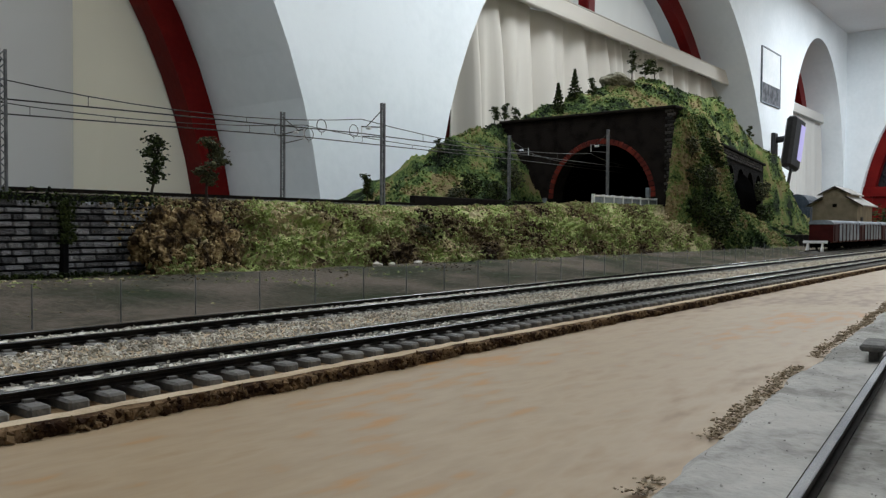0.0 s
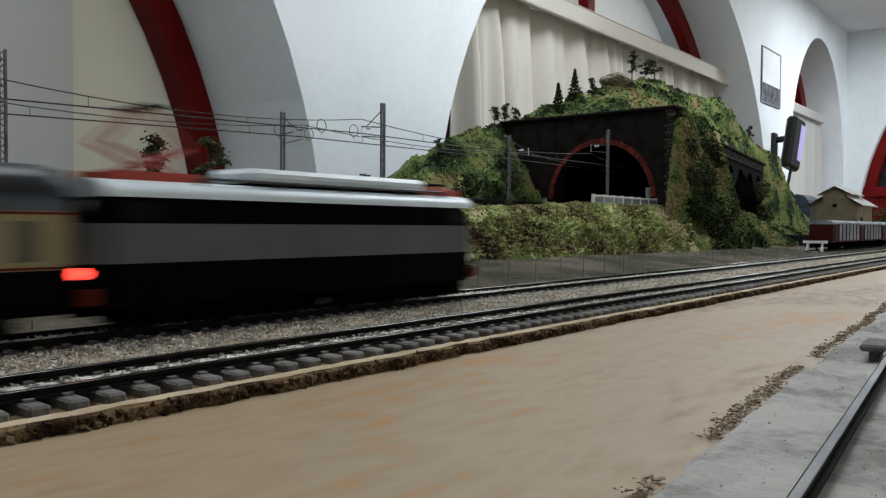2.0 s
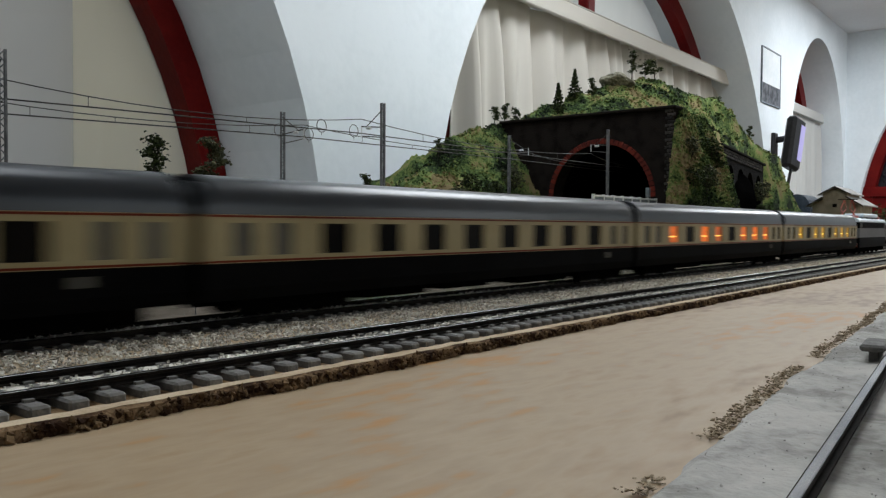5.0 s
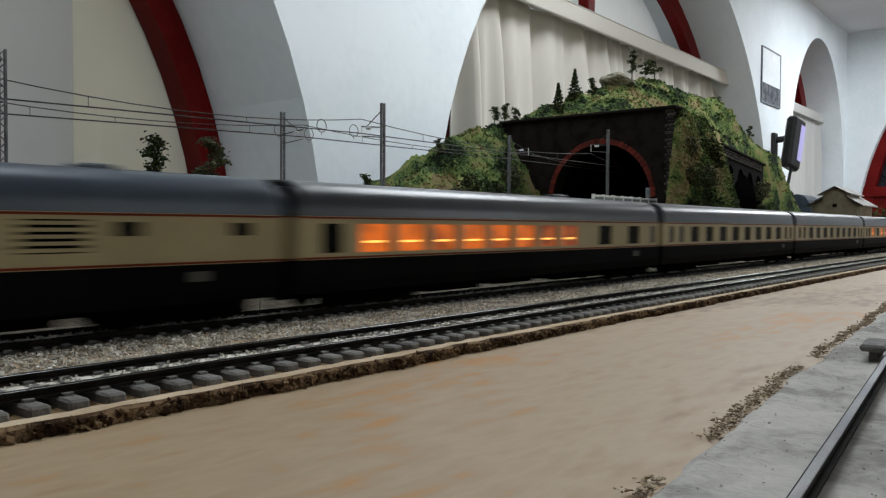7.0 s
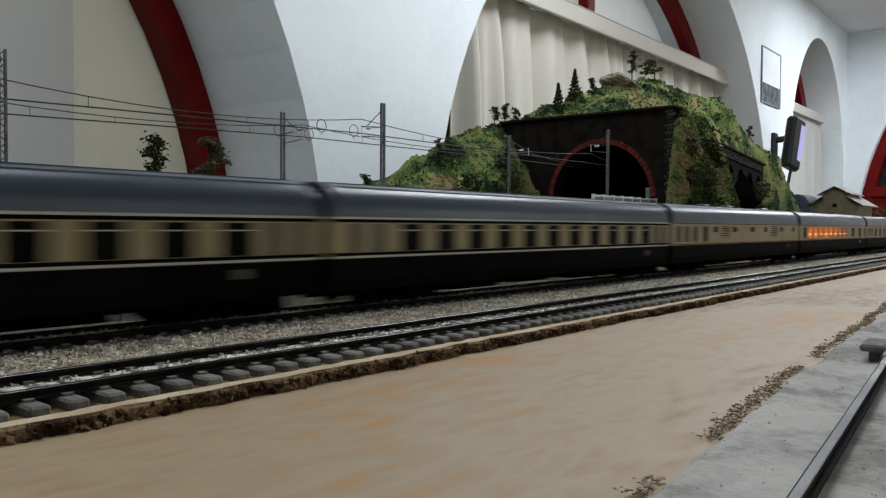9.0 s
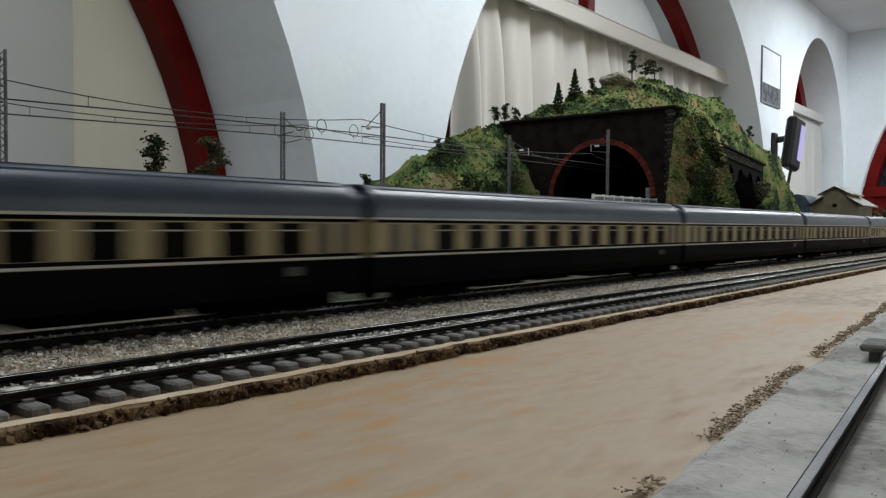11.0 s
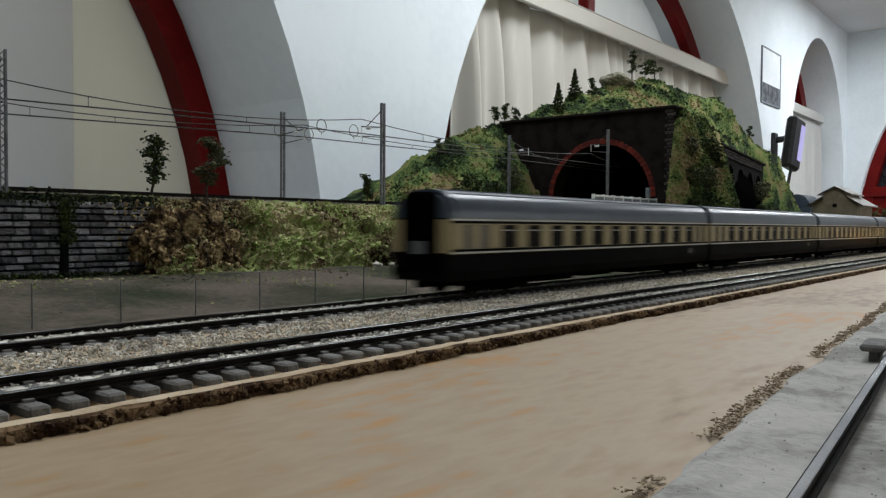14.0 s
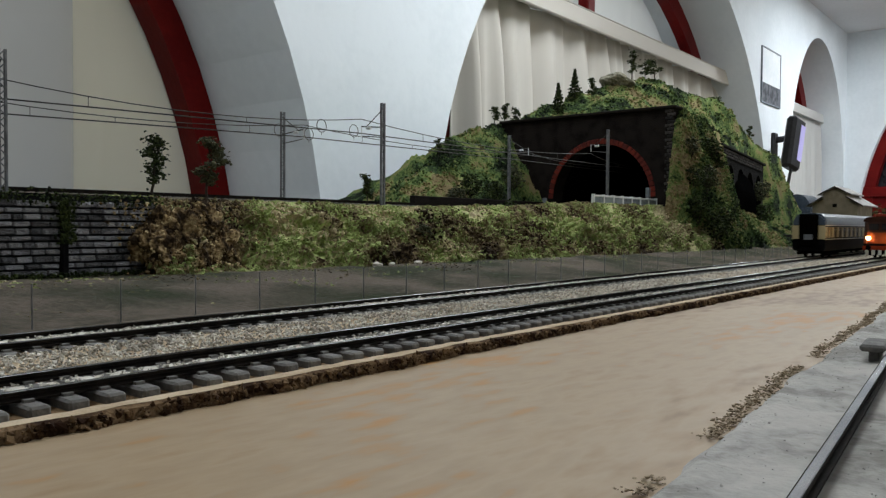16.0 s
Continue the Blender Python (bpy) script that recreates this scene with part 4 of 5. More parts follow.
for x, y, z in ((0.53, 0.58, 0.1395), (0.572, 0.578, 0.1385), (0.565, 0.638, 0.1385), (0.525, 0.638, 0.139)):
    bm = B()
    for k in range(20):
        a, b = 2 * math.pi * k / 20, 2 * math.pi * (k + 1) / 20
        tube(bm, (0.0062 * math.cos(a), 0, 0.0062 * math.sin(a)), (0.0062 * math.cos(b), 0, 0.0062 * math.sin(b)), 0.0004, 5)
    tube(bm, (0, 0, -0.0062), (0, 0, -0.009), 0.0003, 4)
    ob = part("wire_loop", bm, WIRE, None)
    ob.location = (x, y, z)
    tagged(ob, "round loop of wire on the overhead line", "wire loop", "wire loops on the overhead line")


# ---- rolling stock ----
HALF = 0.147
W2 = 0.0163
Z_SOLE, Z_BELT, Z_EAVE, Z_ROOF = 0.0068, 0.0186, 0.0338, 0.0465


def roof_profile(z0, z1, w, n=26):
    pts = []
    for k in range(n + 1):
        a = math.pi * k / n
        pts.append((w * math.copysign(abs(math.cos(a)) ** 0.62, math.cos(a)), z0 + (z1 - z0) * abs(math.sin(a)) ** 0.8))
    return pts


def bogie(parent, x):
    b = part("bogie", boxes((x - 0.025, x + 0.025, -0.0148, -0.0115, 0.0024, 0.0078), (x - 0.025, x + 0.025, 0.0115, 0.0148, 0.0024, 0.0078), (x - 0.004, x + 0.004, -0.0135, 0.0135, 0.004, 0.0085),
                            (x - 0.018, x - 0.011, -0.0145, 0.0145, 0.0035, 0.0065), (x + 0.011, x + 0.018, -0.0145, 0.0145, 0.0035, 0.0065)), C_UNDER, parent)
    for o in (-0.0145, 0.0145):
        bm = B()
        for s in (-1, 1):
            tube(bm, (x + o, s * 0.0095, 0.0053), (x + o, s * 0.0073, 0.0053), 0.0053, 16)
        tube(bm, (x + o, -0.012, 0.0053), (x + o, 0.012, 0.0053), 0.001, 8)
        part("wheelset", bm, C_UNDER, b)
    return b


def pierced(x0, x1, z0, z1, holes, ya, yb):
    """A thin upright plate with rectangular holes, as one connected mesh."""
    bm = B()
    xs_ = sorted({x0, x1, *(round(v, 6) for h in holes for v in h[:2])})
    zs_ = sorted({z0, z1, *(round(v, 6) for h in holes for v in h[2:])})
    grid = {(x, z): bm.verts.new((x, ya, z)) for x in xs_ for z in zs_}
    for xa, xb in zip(xs_, xs_[1:]):
        for za, zb in zip(zs_, zs_[1:]):
            xm, zm = (xa + xb) / 2, (za + zb) / 2
            if not any(h[0] < xm < h[1] and h[2] < zm < h[3] for h in holes):
                bm.faces.new((grid[xa, za], grid[xb, za], grid[xb, zb], grid[xa, zb]))
    r = bmesh.ops.extrude_face_region(bm, geom=list(bm.faces))
    bmesh.ops.translate(bm, verts=[g for g in r["geom"] if isinstance(g, bmesh.types.BMVert)], vec=(0, yb - ya, 0))
    return bm


def coach(style, name, label):
    """A passenger coach; style gives windows (centre, width, low, high, kind), lining and roof."""
    t = thing(name, label, "railway coach", None, "coaches of the train")
    wins, lining, roof = style["windows"], style["lining"], style["roof"]
    part("lower_side", prism(B(), [(-W2 + 0.0012, Z_SOLE), (W2 - 0.0012, Z_SOLE), (W2, Z_SOLE + 0.004), (W2, Z_BELT), (-W2, Z_BELT), (-W2, Z_SOLE + 0.004)], -HALF, HALF), C_DARK, t)
    for s in (-1, 1):
        bm = pierced(-HALF, HALF, Z_BELT, Z_EAVE, [(c - w / 2, c + w / 2, lo, hi) for c, w, lo, hi, kind in wins], s * W2, s * (W2 - 0.0011))
        part("upper_side", bm, C_CREAM, t)
        for z in (Z_BELT + 0.0002, Z_EAVE - 0.0009):
            part("lining", boxes((-HALF, HALF, s * W2, s * (W2 + 0.00022), z, z + 0.0007)), lining, t)
        if style.get("bands"):
            for z in (Z_BELT + 0.0009, Z_EAVE - 0.0021):
                part("dark_band", boxes((-HALF, HALF, s * W2, s * (W2 + 0.00015), z, z + 0.0012)), C_DARK, t)
        for c, w, lo, hi, kind in wins:
            pm = {"dark": PANE, "door": PANE_DOOR, "yellow": LIT_YELLOW, "orange": LIT_ORANGE}.get(kind)
            if kind == "louvre":
                bm = B()
                for k in range(5):
                    z = lo + (hi - lo) * (k + 0.2) / 5
                    box(bm, c - w / 2, c + w / 2, s * (W2 - 0.0014), s * (W2 - 0.0002), z, z + (hi - lo) * 0.11)
                part("louvre", bm, C_CREAM, t)
                part("backing", boxes((c - w / 2, c + w / 2, s * (W2 - 0.003), s * (W2 - 0.002), lo, hi)), C_DARK, t)
                continue
            pane = part("window", boxes((c - w / 2, c + w / 2, s * (W2 - 0.0012), s * (W2 - 0.0008), lo, hi)), pm, t)
            if kind in ("yellow", "orange"):
                part("table_lamp", boxes((c - w * 0.33, c + w * 0.33, s * (W2 - 0.0008), s * (W2 - 0.0006), lo + 0.0034, lo + 0.0042)), LAMP_YELLOW if kind == "yellow" else LAMP_WARM, pane, "glowing lamp strip seen through the pane")
            if style.get("bar") and kind == "dark":
                part("window_bar", boxes((c - w / 2, c + w / 2, s * (W2 - 0.0009), s * (W2 - 0.0005), hi - 0.0026, hi - 0.0022)), C_WHITE, pane)
    for s in (-1, 1):
        part("end_wall", boxes((s * (HALF - 0.001), s * HALF, -W2, W2, Z_BELT, Z_EAVE)), C_DARK, t)
        part("corner_panel", boxes((s * (HALF - 0.0005), s * (HALF + 0.0003), -W2, -W2 + 0.0085, Z_BELT + 0.0005, Z_EAVE - 0.0005), (s * (HALF - 0.0005), s * (HALF + 0.0003), W2 - 0.0085, W2, Z_BELT + 0.0005, Z_EAVE - 0.0005)), C_CREAM, t)
        part("gangway", boxes((s * HALF, s * (HALF + 0.0022), -0.0095, 0.0095, 0.011, 0.0452), bev=0.0012), C_UNDER, t, "black rubber gangway")
        part("end_door", boxes((s * (HALF + 0.0022), s * (HALF + 0.0025), -0.0042, 0.0042, 0.0185, 0.024)), L_GREY, t, "grey end door window")
        bm = B()
        for y in (-0.010, 0.010):
            tube(bm, (s * HALF, y, 0.0108), (s * (HALF + 0.0042), y, 0.0108), 0.0009, 8)
            tube(bm, (s * (HALF + 0.0037), y, 0.0108), (s * (HALF + 0.0046), y, 0.0108), 0.0026, 10)
        part("buffer", bm, C_UNDER, t)
        bogie(t, s * 0.109)
    rb = B()
    prism(rb, roof_profile(Z_EAVE, Z_ROOF, W2), -HALF + 0.003, HALF - 0.003)
    for s in (-1, 1):
        prism(rb, roof_profile(Z_EAVE, Z_ROOF - 0.0022, W2 - 0.0006), min(s * (HALF - 0.003), s * HALF), max(s * (HALF - 0.003), s * HALF))
    part("roof", rb, roof, t, smooth=True)
    if style.get("ribs"):
        rb = B()
        for k in range(5):
            a = math.pi * (0.30 + 0.1 * k)
            y, z = W2 * math.copysign(abs(math.cos(a)) ** 0.62, math.cos(a)), Z_EAVE + (Z_ROOF - Z_EAVE) * math.sin(a) ** 0.8
            box(rb, -HALF + 0.006, HALF - 0.006, y - 0.0003, y + 0.0003, z - 0.0004, z + 0.0003)
        part("roof_rib", rb, roof, t)
    for x in style.get("vents", ()):
        part("roof_vent", boxes((x - 0.006, x + 0.006, -0.003, 0.003, Z_ROOF - 0.0006, Z_ROOF + 0.0014), bev=0.0005), roof, t)
    for xa, xb, z in ((-0.078, -0.04, 0.0036), (-0.03, 0.004, 0.0042), (0.026, 0.074, 0.0036)):
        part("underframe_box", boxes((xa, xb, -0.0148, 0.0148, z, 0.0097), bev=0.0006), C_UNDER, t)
    part("plate", boxes((0.112, 0.117, -W2 - 0.0002, -W2, 0.0135, 0.0165)), PANE_DOOR, t, "small grey lettering panel")
    return t


LO, HI = 0.0208, 0.0312
ROW = [-0.0925 + 0.0274 * k for k in range(8)]


def style_a(kinds):
    w = [(x, 0.0142, LO, HI, k) for x, k in zip(ROW, kinds)]
    w += [(-0.1325, 0.0085, LO, HI, "door"), (-0.1165, 0.0085, LO, HI, "door"), (0.1212, 0.0068, LO, HI, "door"), (0.136, 0.0068, LO, HI, "door")]
    return {"windows": w, "lining": C_RED, "roof": C_ROOF}


Y_, O_, D_ = "yellow", "orange", "dark"
STYLE_1 = style_a([Y_, D_, Y_, Y_, D_, Y_, Y_, Y_])
STYLE_2 = style_a([O_, D_, O_, O_, D_, O_, O_, O_])
STYLE_3 = style_a([D_] * 8)
STYLE_5 = {"windows": [(-0.1085 + 0.0207 * k, 0.016, LO, HI, O_) for k in range(8)] + [(-0.1305, 0.010, LO, HI, D_), (0.0758, 0.0155, LO, HI, D_), (0.1115, 0.0155, LO, HI, D_), (0.138, 0.0075, LO, HI, "door")],
           "lining": C_RED, "roof": C_ROOF, "vents": (0.05,)}
SMALL = [(-0.068, 0.0095), (-0.028, 0.0095), (0.014, 0.0095), (0.0475, 0.0085), (0.092, 0.008), (0.13, 0.008)]
STYLE_6 = {"windows": [(-0.1365, 0.010, LO, HI, "door"), (-0.1224, 0.010, LO, HI, "door"), (-0.1072, 0.0095, LO, HI, "door"), (-0.0882, 0.0085, LO, HI, D_)] + [(x, w, 0.0272, 0.0312, D_) for x, w in SMALL]
           + [(-0.048, 0.0185, 0.0228, 0.0318, "louvre"), (0.0715, 0.018, 0.0228, 0.0318, "louvre")], "lining": C_RED, "roof": C_ROOFB, "vents": (-0.05, 0.0, 0.09)}
STYLE_7 = {"windows": [(-0.103 + 0.0216 * k, 0.0128, LO, HI, D_) for k in range(11)] + [(-0.1225, 0.007, LO, HI, "door"), (-0.1345, 0.0065, LO, HI, "door"), (0.1275, 0.0065, LO, HI, "door"), (0.138, 0.006, LO, HI, "door")],
           "lining": C_WHITE, "roof": C_ROOFB, "ribs": True, "bar": True, "bands": True}
TXT = "cream and dark grey coach with "
COACHES = [coach(STYLE_1, "passenger_coach", TXT + "red lining and yellow-lit windows"), coach(STYLE_2, "passenger_coach", TXT + "red lining and orange-lit windows"),
           coach(STYLE_3, "passenger_coach", TXT + "red lining and dark windows")]
COACHES.append(copy_thing(COACHES[2], Matrix()))
COACHES.append(coach(STYLE_5, "dining_coach", "cream and dark grey dining coach with orange-lit windows"))
COACHES.append(coach(STYLE_6, "bar_coach", "cream and dark grey service coach with louvres and small windows"))
COACHES.append(coach(STYLE_7, "passenger_coach", TXT + "white lining and blue-grey roof"))
for k in range(5):
    COACHES.append(copy_thing(COACHES[6], Matrix()))


def pantograph(parent, x, up, z0):
    p = part("pantograph", boxes((x - 0.016, x + 0.016, -0.0085, -0.0068, z0 - 0.001, z0 + 0.0018), (x - 0.016, x + 0.016, 0.0068, 0.0085, z0 - 0.001, z0 + 0.0018), (x - 0.013, x - 0.010, -0.008, 0.008, z0 - 0.001, z0 + 0.0018),
                                     (x + 0.010, x + 0.013, -0.008, 0.008, z0 - 0.001, z0 + 0.0018)), L_RED, parent, "red pantograph")
    bm = B()
    h1, h2 = (0.010, 0.021) if up else (0.0018, 0.0032)
    for s in (-1, 1):
        tube(bm, (x - 0.009, s * 0.0068, z0 + 0.001), (x + 0.014, s * 0.005, z0 + h1), 0.0006, 6)
        tube(bm, (x + 0.009, s * 0.0068, z0 + 0.001), (x - 0.014, s * 0.005, z0 + h1), 0.0006, 6)
        tube(bm, (x + 0.014, s * 0.005, z0 + h1), (x + 0.002, s * 0.004, z0 + h2), 0.0005, 6)
        tube(bm, (x - 0.014, s * 0.005, z0 + h1), (x - 0.002, s * 0.004, z0 + h2), 0.0005, 6)
    part("linkage", bm, L_RED, p)
    part("contact_bow", boxes((x - 0.003, x - 0.0018, -0.0105, 0.0105, z0 + h2, z0 + h2 + 0.0008), (x + 0.0018, x + 0.003, -0.0105, 0.0105, z0 + h2, z0 + h2 + 0.0008)), RAILSIDE, p)
    return p


def nose(bm, z0, z1, w, half, slope):
    """A body band with bevelled, raked ends."""
    prof = []
    for z, e in ((z0, 0.0), (z1, slope)):
        h = half - e
        prof.append([(-h, -w * 0.72), (-h + 0.007, -w), (h - 0.007, -w), (h, -w * 0.72), (h, w * 0.72), (h - 0.007, w), (-h + 0.007, w), (-h, w * 0.72)])
    a, b = ([bm.verts.new((x, y, z)) for x, y in p] for p, z in zip(prof, (z0, z1)))
    for i in range(8):
        bm.faces.new((a[i], a[(i + 1) % 8], b[(i + 1) % 8], b[i]))
    bm.faces.new(a[::-1])
    bm.faces.new(b)
    return bm


def locomotive():
    t = thing("electric_locomotive", "grey and black electric locomotive with silver roof and red pantographs", "locomotive")
    H, w = 0.0865, 0.0168
    part("skirt", nose(B(), 0.0075, 0.0196, w, H, 0.0), L_NAVY, t)
    part("body_side", nose(B(), 0.0196, 0.0308, w, H, 0.0008), L_GREY, t)
    part("window_band", nose(B(), 0.0308, 0.0382, w - 0.0002, H - 0.0008, 0.0035), L_NAVY, t)
    rb = prism(B(), roof_profile(0.0382, 0.0436, w + 0.0002), -H + 0.004, H - 0.004)
    part("roof", rb, L_SILVER, t, smooth=True)
    part("roof_box", boxes((-0.03, 0.058, -0.0115, 0.0115, 0.0446, 0.0492), bev=0.0016), L_SILVER, t, "raised silver equipment box")
    part("roof_box_base", boxes((-0.028, 0.056, -0.010, 0.010, 0.042, 0.0448)), L_NAVY, t, "dark gap under the equipment box")
    pantograph(t, 0.068, False, 0.0442)
    pantograph(t, -0.062, True, 0.0442)
    bm = B()
    for y in (-0.009, 0.009):
        tube(bm, (-0.05, y * 1.45, 0.0445), (0.066, y * 1.45, 0.0445), 0.0005, 6)
        for x in (-0.05, -0.02, 0.01, 0.04, 0.066):
            tube(bm, (x, y * 1.45, 0.0405), (x, y * 1.45, 0.0447), 0.0009, 6)
    part("roof_line", bm, WIRE, t)
    for s in (-1, 1):
        for x in (-0.072, 0.072):
            part("cab_window", boxes((x - 0.006, x + 0.006, s * (w - 0.0003), s * (w + 0.0001), 0.0316, 0.037)), PANE, t)
        bm = B()
        for k in range(6):
            x = -0.05 + 0.02 * k
            box(bm, x - 0.006, x + 0.006, s * w, s * (w + 0.0002), 0.032, 0.037)
        part("grille", bm, L_NAVY, t)
    for s in (-1, 1):
        for y in (-0.011, 0.011):
            bm = tube(B(), (s * (H - 0.001), y, 0.017), (s * (H + 0.0012), y, 0.017), 0.0016, 12)
            part("tail_lamp" if s < 0 else "head_lamp", bm, TAIL if s < 0 else WHITE, t, "lit red tail lamp" if s < 0 else "")
        part("windscreen", boxes((s * (H - 0.0028), s * (H - 0.0012), -0.0105, 0.0105, 0.0314, 0.037)), DARKGLASS, t)
        bm = B()
        for y in (-0.010, 0.010):
            tube(bm, (s * H, y, 0.0108), (s * (H + 0.0042), y, 0.0108), 0.001, 8)
            tube(bm, (s * (H + 0.0034), y, 0.0108), (s * (H + 0.0044), y, 0.0108), 0.0026, 10)
        part("buffer", bm, C_UNDER, t)
        part("buffer_beam", boxes((s * (H - 0.002), s * (H + 0.0012), -0.0155, 0.0155, 0.0085, 0.0128)), C_RED, t, "red buffer beam")
        bogie(t, s * 0.053)
        bogie(t, s * 0.027)
    return t


def oncoming():
    t = thing("oncoming_locomotive", "brown electric locomotive with lit headlamps, their orange glow in its lower paint", "locomotive")
    H, w = 0.088, 0.0162
    part("skirt", nose(B(), 0.0075, 0.015, w, H, 0.0), C_DARK, t)
    part("body_side", nose(B(), 0.015, 0.0265, w, H, 0.0008), L_ORANGE_GLOW, t)
    part("window_band", nose(B(), 0.0265, 0.0375, w - 0.0002, H - 0.0008, 0.003), L_BROWN, t)
    part("roof", prism(B(), roof_profile(0.0375, 0.043, w), -H + 0.004, H - 0.004), L_BROWN, t)
    pantograph(t, 0.06, False, 0.0436)
    pantograph(t, -0.06, False, 0.0436)
    for y in (-0.0105, 0.0105):
        part("head_lamp", tube(B(), (-H + 0.001, y, 0.0205), (-H - 0.0018, y, 0.0205), 0.0017, 14), HEAD, t, "brightly lit round headlamp")
    for y in (-0.006, 0.006):
        part("windscreen", boxes((-H + 0.0005, -H + 0.002, y - 0.0045, y + 0.0045, 0.029, 0.0355)), DARKGLASS, t)
    part("buffer_beam", boxes((-H - 0.0014, -H + 0.002, -0.0155, 0.0155, 0.0085, 0.0128)), C_RED, t)
    bm = B()
    for k in range(5):
        box(bm, -H - 0.0022, -H - 0.0014, -0.014 + k * 0.006, -0.011 + k * 0.006, 0.0035, 0.0085)
    part("snow_guard", bm, C_WHITE, t, "pale striped rail guard")
    for s in (-1, 1):
        bm = B()
        for y in (-0.010, 0.010):
            tube(bm, (s * H, y, 0.0108), (s * (H + 0.0045), y, 0.0108), 0.0024, 10)
        part("buffer", bm, C_UNDER, t)
        bogie(t, s * 0.05)
    return t


LOCO, LOCO_2 = locomotive(), oncoming()

# ---- parked wagon, buffer stop, buildings ----
wag = thing("goods_wagon", "oxide red goods wagon with grey tarpaulin sides on the siding", "goods wagon", pose(1.282, Y3, RAIL), "parked goods wagons")
part("body", boxes((-0.08, 0.08, -0.0158, 0.0158, 0.0105, 0.036), bev=0.0006), WAGON_RED, wag)
for k in range(7):
    for s in (-1, 1):
        x = -0.062 + 0.0225 * k
        part("side_panel", boxes((x - 0.0105, x + 0.0105, s * 0.0158, s * 0.0168, 0.0125, 0.0355), bev=0.0004), WAGON_RED if k == 0 else WAGON_GREY, wag)
        part("stanchion", boxes((x + 0.0106, x + 0.0119, s * 0.0158, s * 0.0176, 0.011, 0.0365)), WAGON_RED, wag)
part("roof", prism(B(), roof_profile(0.036, 0.042, 0.0166), -0.081, 0.081), WAGON_GREY, wag, "pale grey arched roof")
for s in (-1, 1):
    bogie(wag, s * 0.052)
    part("buffer", tube(tube(B(), (s * 0.08, -0.01, 0.0108), (s * 0.084, -0.01, 0.0108), 0.0022, 10), (s * 0.08, 0.01, 0.0108), (s * 0.084, 0.01, 0.0108), 0.0022, 10), C_UNDER, wag)
for k in (1, 2):
    copy_thing(wag, pose(1.282 + 0.171 * k, Y3, RAIL))
stop = thing("buffer_stop", "small white painted buffer stop at the end of the siding", "buffer stop", pose(1.172, Y3, RAIL - 0.004))
part("beam", boxes((-0.002, 0.002, -0.0155, 0.0155, 0.0135, 0.0172), bev=0.0004), WHITE, stop)
for y in (-0.0095, 0.0095):
    bm = tube(B(), (0, y, 0.0), (0, y, 0.0145), 0.0014, 6)
    tube(bm, (-0.011, y, 0.0), (0, y, 0.0135), 0.0011, 6)
    part("upright", bm, WHITE, stop)
part("sill", boxes((-0.014, 0.006, -0.013, 0.013, -0.001, 0.0015), bev=0.0004), WHITE, stop)

shed = thing("goods_shed", "ochre rendered goods shed with a pale stepped gable roof", "building", pose(1.75, 0.39, 0.0))
part("wall", prism(B(), [(-0.042, 0), (0.042, 0), (0.042, 0.09), (0.0, 0.115), (-0.042, 0.09)], 0, 0.14), OCHRE, shed)
for s in (-1, 1):
    part("roof", prism(B(), [(s * 0.052, 0.0865), (s * 0.052, 0.089), (s * 0.022, 0.1075), (s * 0.022, 0.105)], -0.008, 0.148), TILE, shed)
    part("upper_roof", prism(B(), [(s * 0.03, 0.1095), (s * 0.03, 0.112), (0.0, 0.128), (0.0, 0.1255)], -0.006, 0.12), TILE, shed)
    part("window", boxes((0.03, 0.05, s * 0.042, s * 0.0432, 0.04, 0.065)), PANE, shed)
part("clerestory", prism(B(), [(-0.022, 0.1), (0.022, 0.1), (0.022, 0.113), (0.0, 0.1245), (-0.022, 0.113)], -0.001, 0.115), OCHRE, shed)
part("gable_window", boxes((-0.0012, 0.0, -0.004, 0.004, 0.085, 0.092)), PANE, shed)
for s in (-1, 1):
    part("verge_board", prism(B(), [(s * 0.053, 0.0855), (s * 0.053, 0.088), (s * 0.021, 0.1075), (s * 0.021, 0.105)], -0.0095, -0.0082), BARK, shed, "dark timber verge")
    part("verge_board", prism(B(), [(s * 0.031, 0.109), (s * 0.031, 0.1112), (0.0, 0.1275), (0.0, 0.1252)], -0.0075, -0.0062), BARK, shed, "dark timber verge")

hangar = thing("engine_shed", "blue-grey arched sheet metal engine shed", "building", pose(2.42, 0.64, 0.0))
prof = [(-0.036, 0), (0.036, 0)] + [(0.036 * math.cos(math.pi * k / 10), 0.098 + 0.042 * math.sin(math.pi * k / 10)) for k in range(11)]
part("shell", prism(B(), prof, 0, 0.14), BLUESHED, hangar)
for k in range(5):
    part("door_panel", boxes((-0.0016, 0.0, -0.03 + 0.0122 * k, -0.0195 + 0.0122 * k, 0.0, 0.1)), BLUESHED, hangar)

# ---- portal signals and parapet ----
par = thing("parapet", "low white railing on the embankment before the tunnel", "railing", pose(0.95, 0.508, PLAT + 0.007))
part("panel", boxes((0, 0.2, -0.001, 0.001, -0.005, 0.014)), WAGON_GREY, par)
part("rail", boxes((0, 0.2, -0.0016, 0.0016, 0.014, 0.0165), bev=0.0004), WHITE, par)
for k in range(8):
    part("post", boxes((0.0285 * k - 0.0012, 0.0285 * k + 0.0012, -0.002, 0.002, -0.008, 0.0175)), WHITE, par)
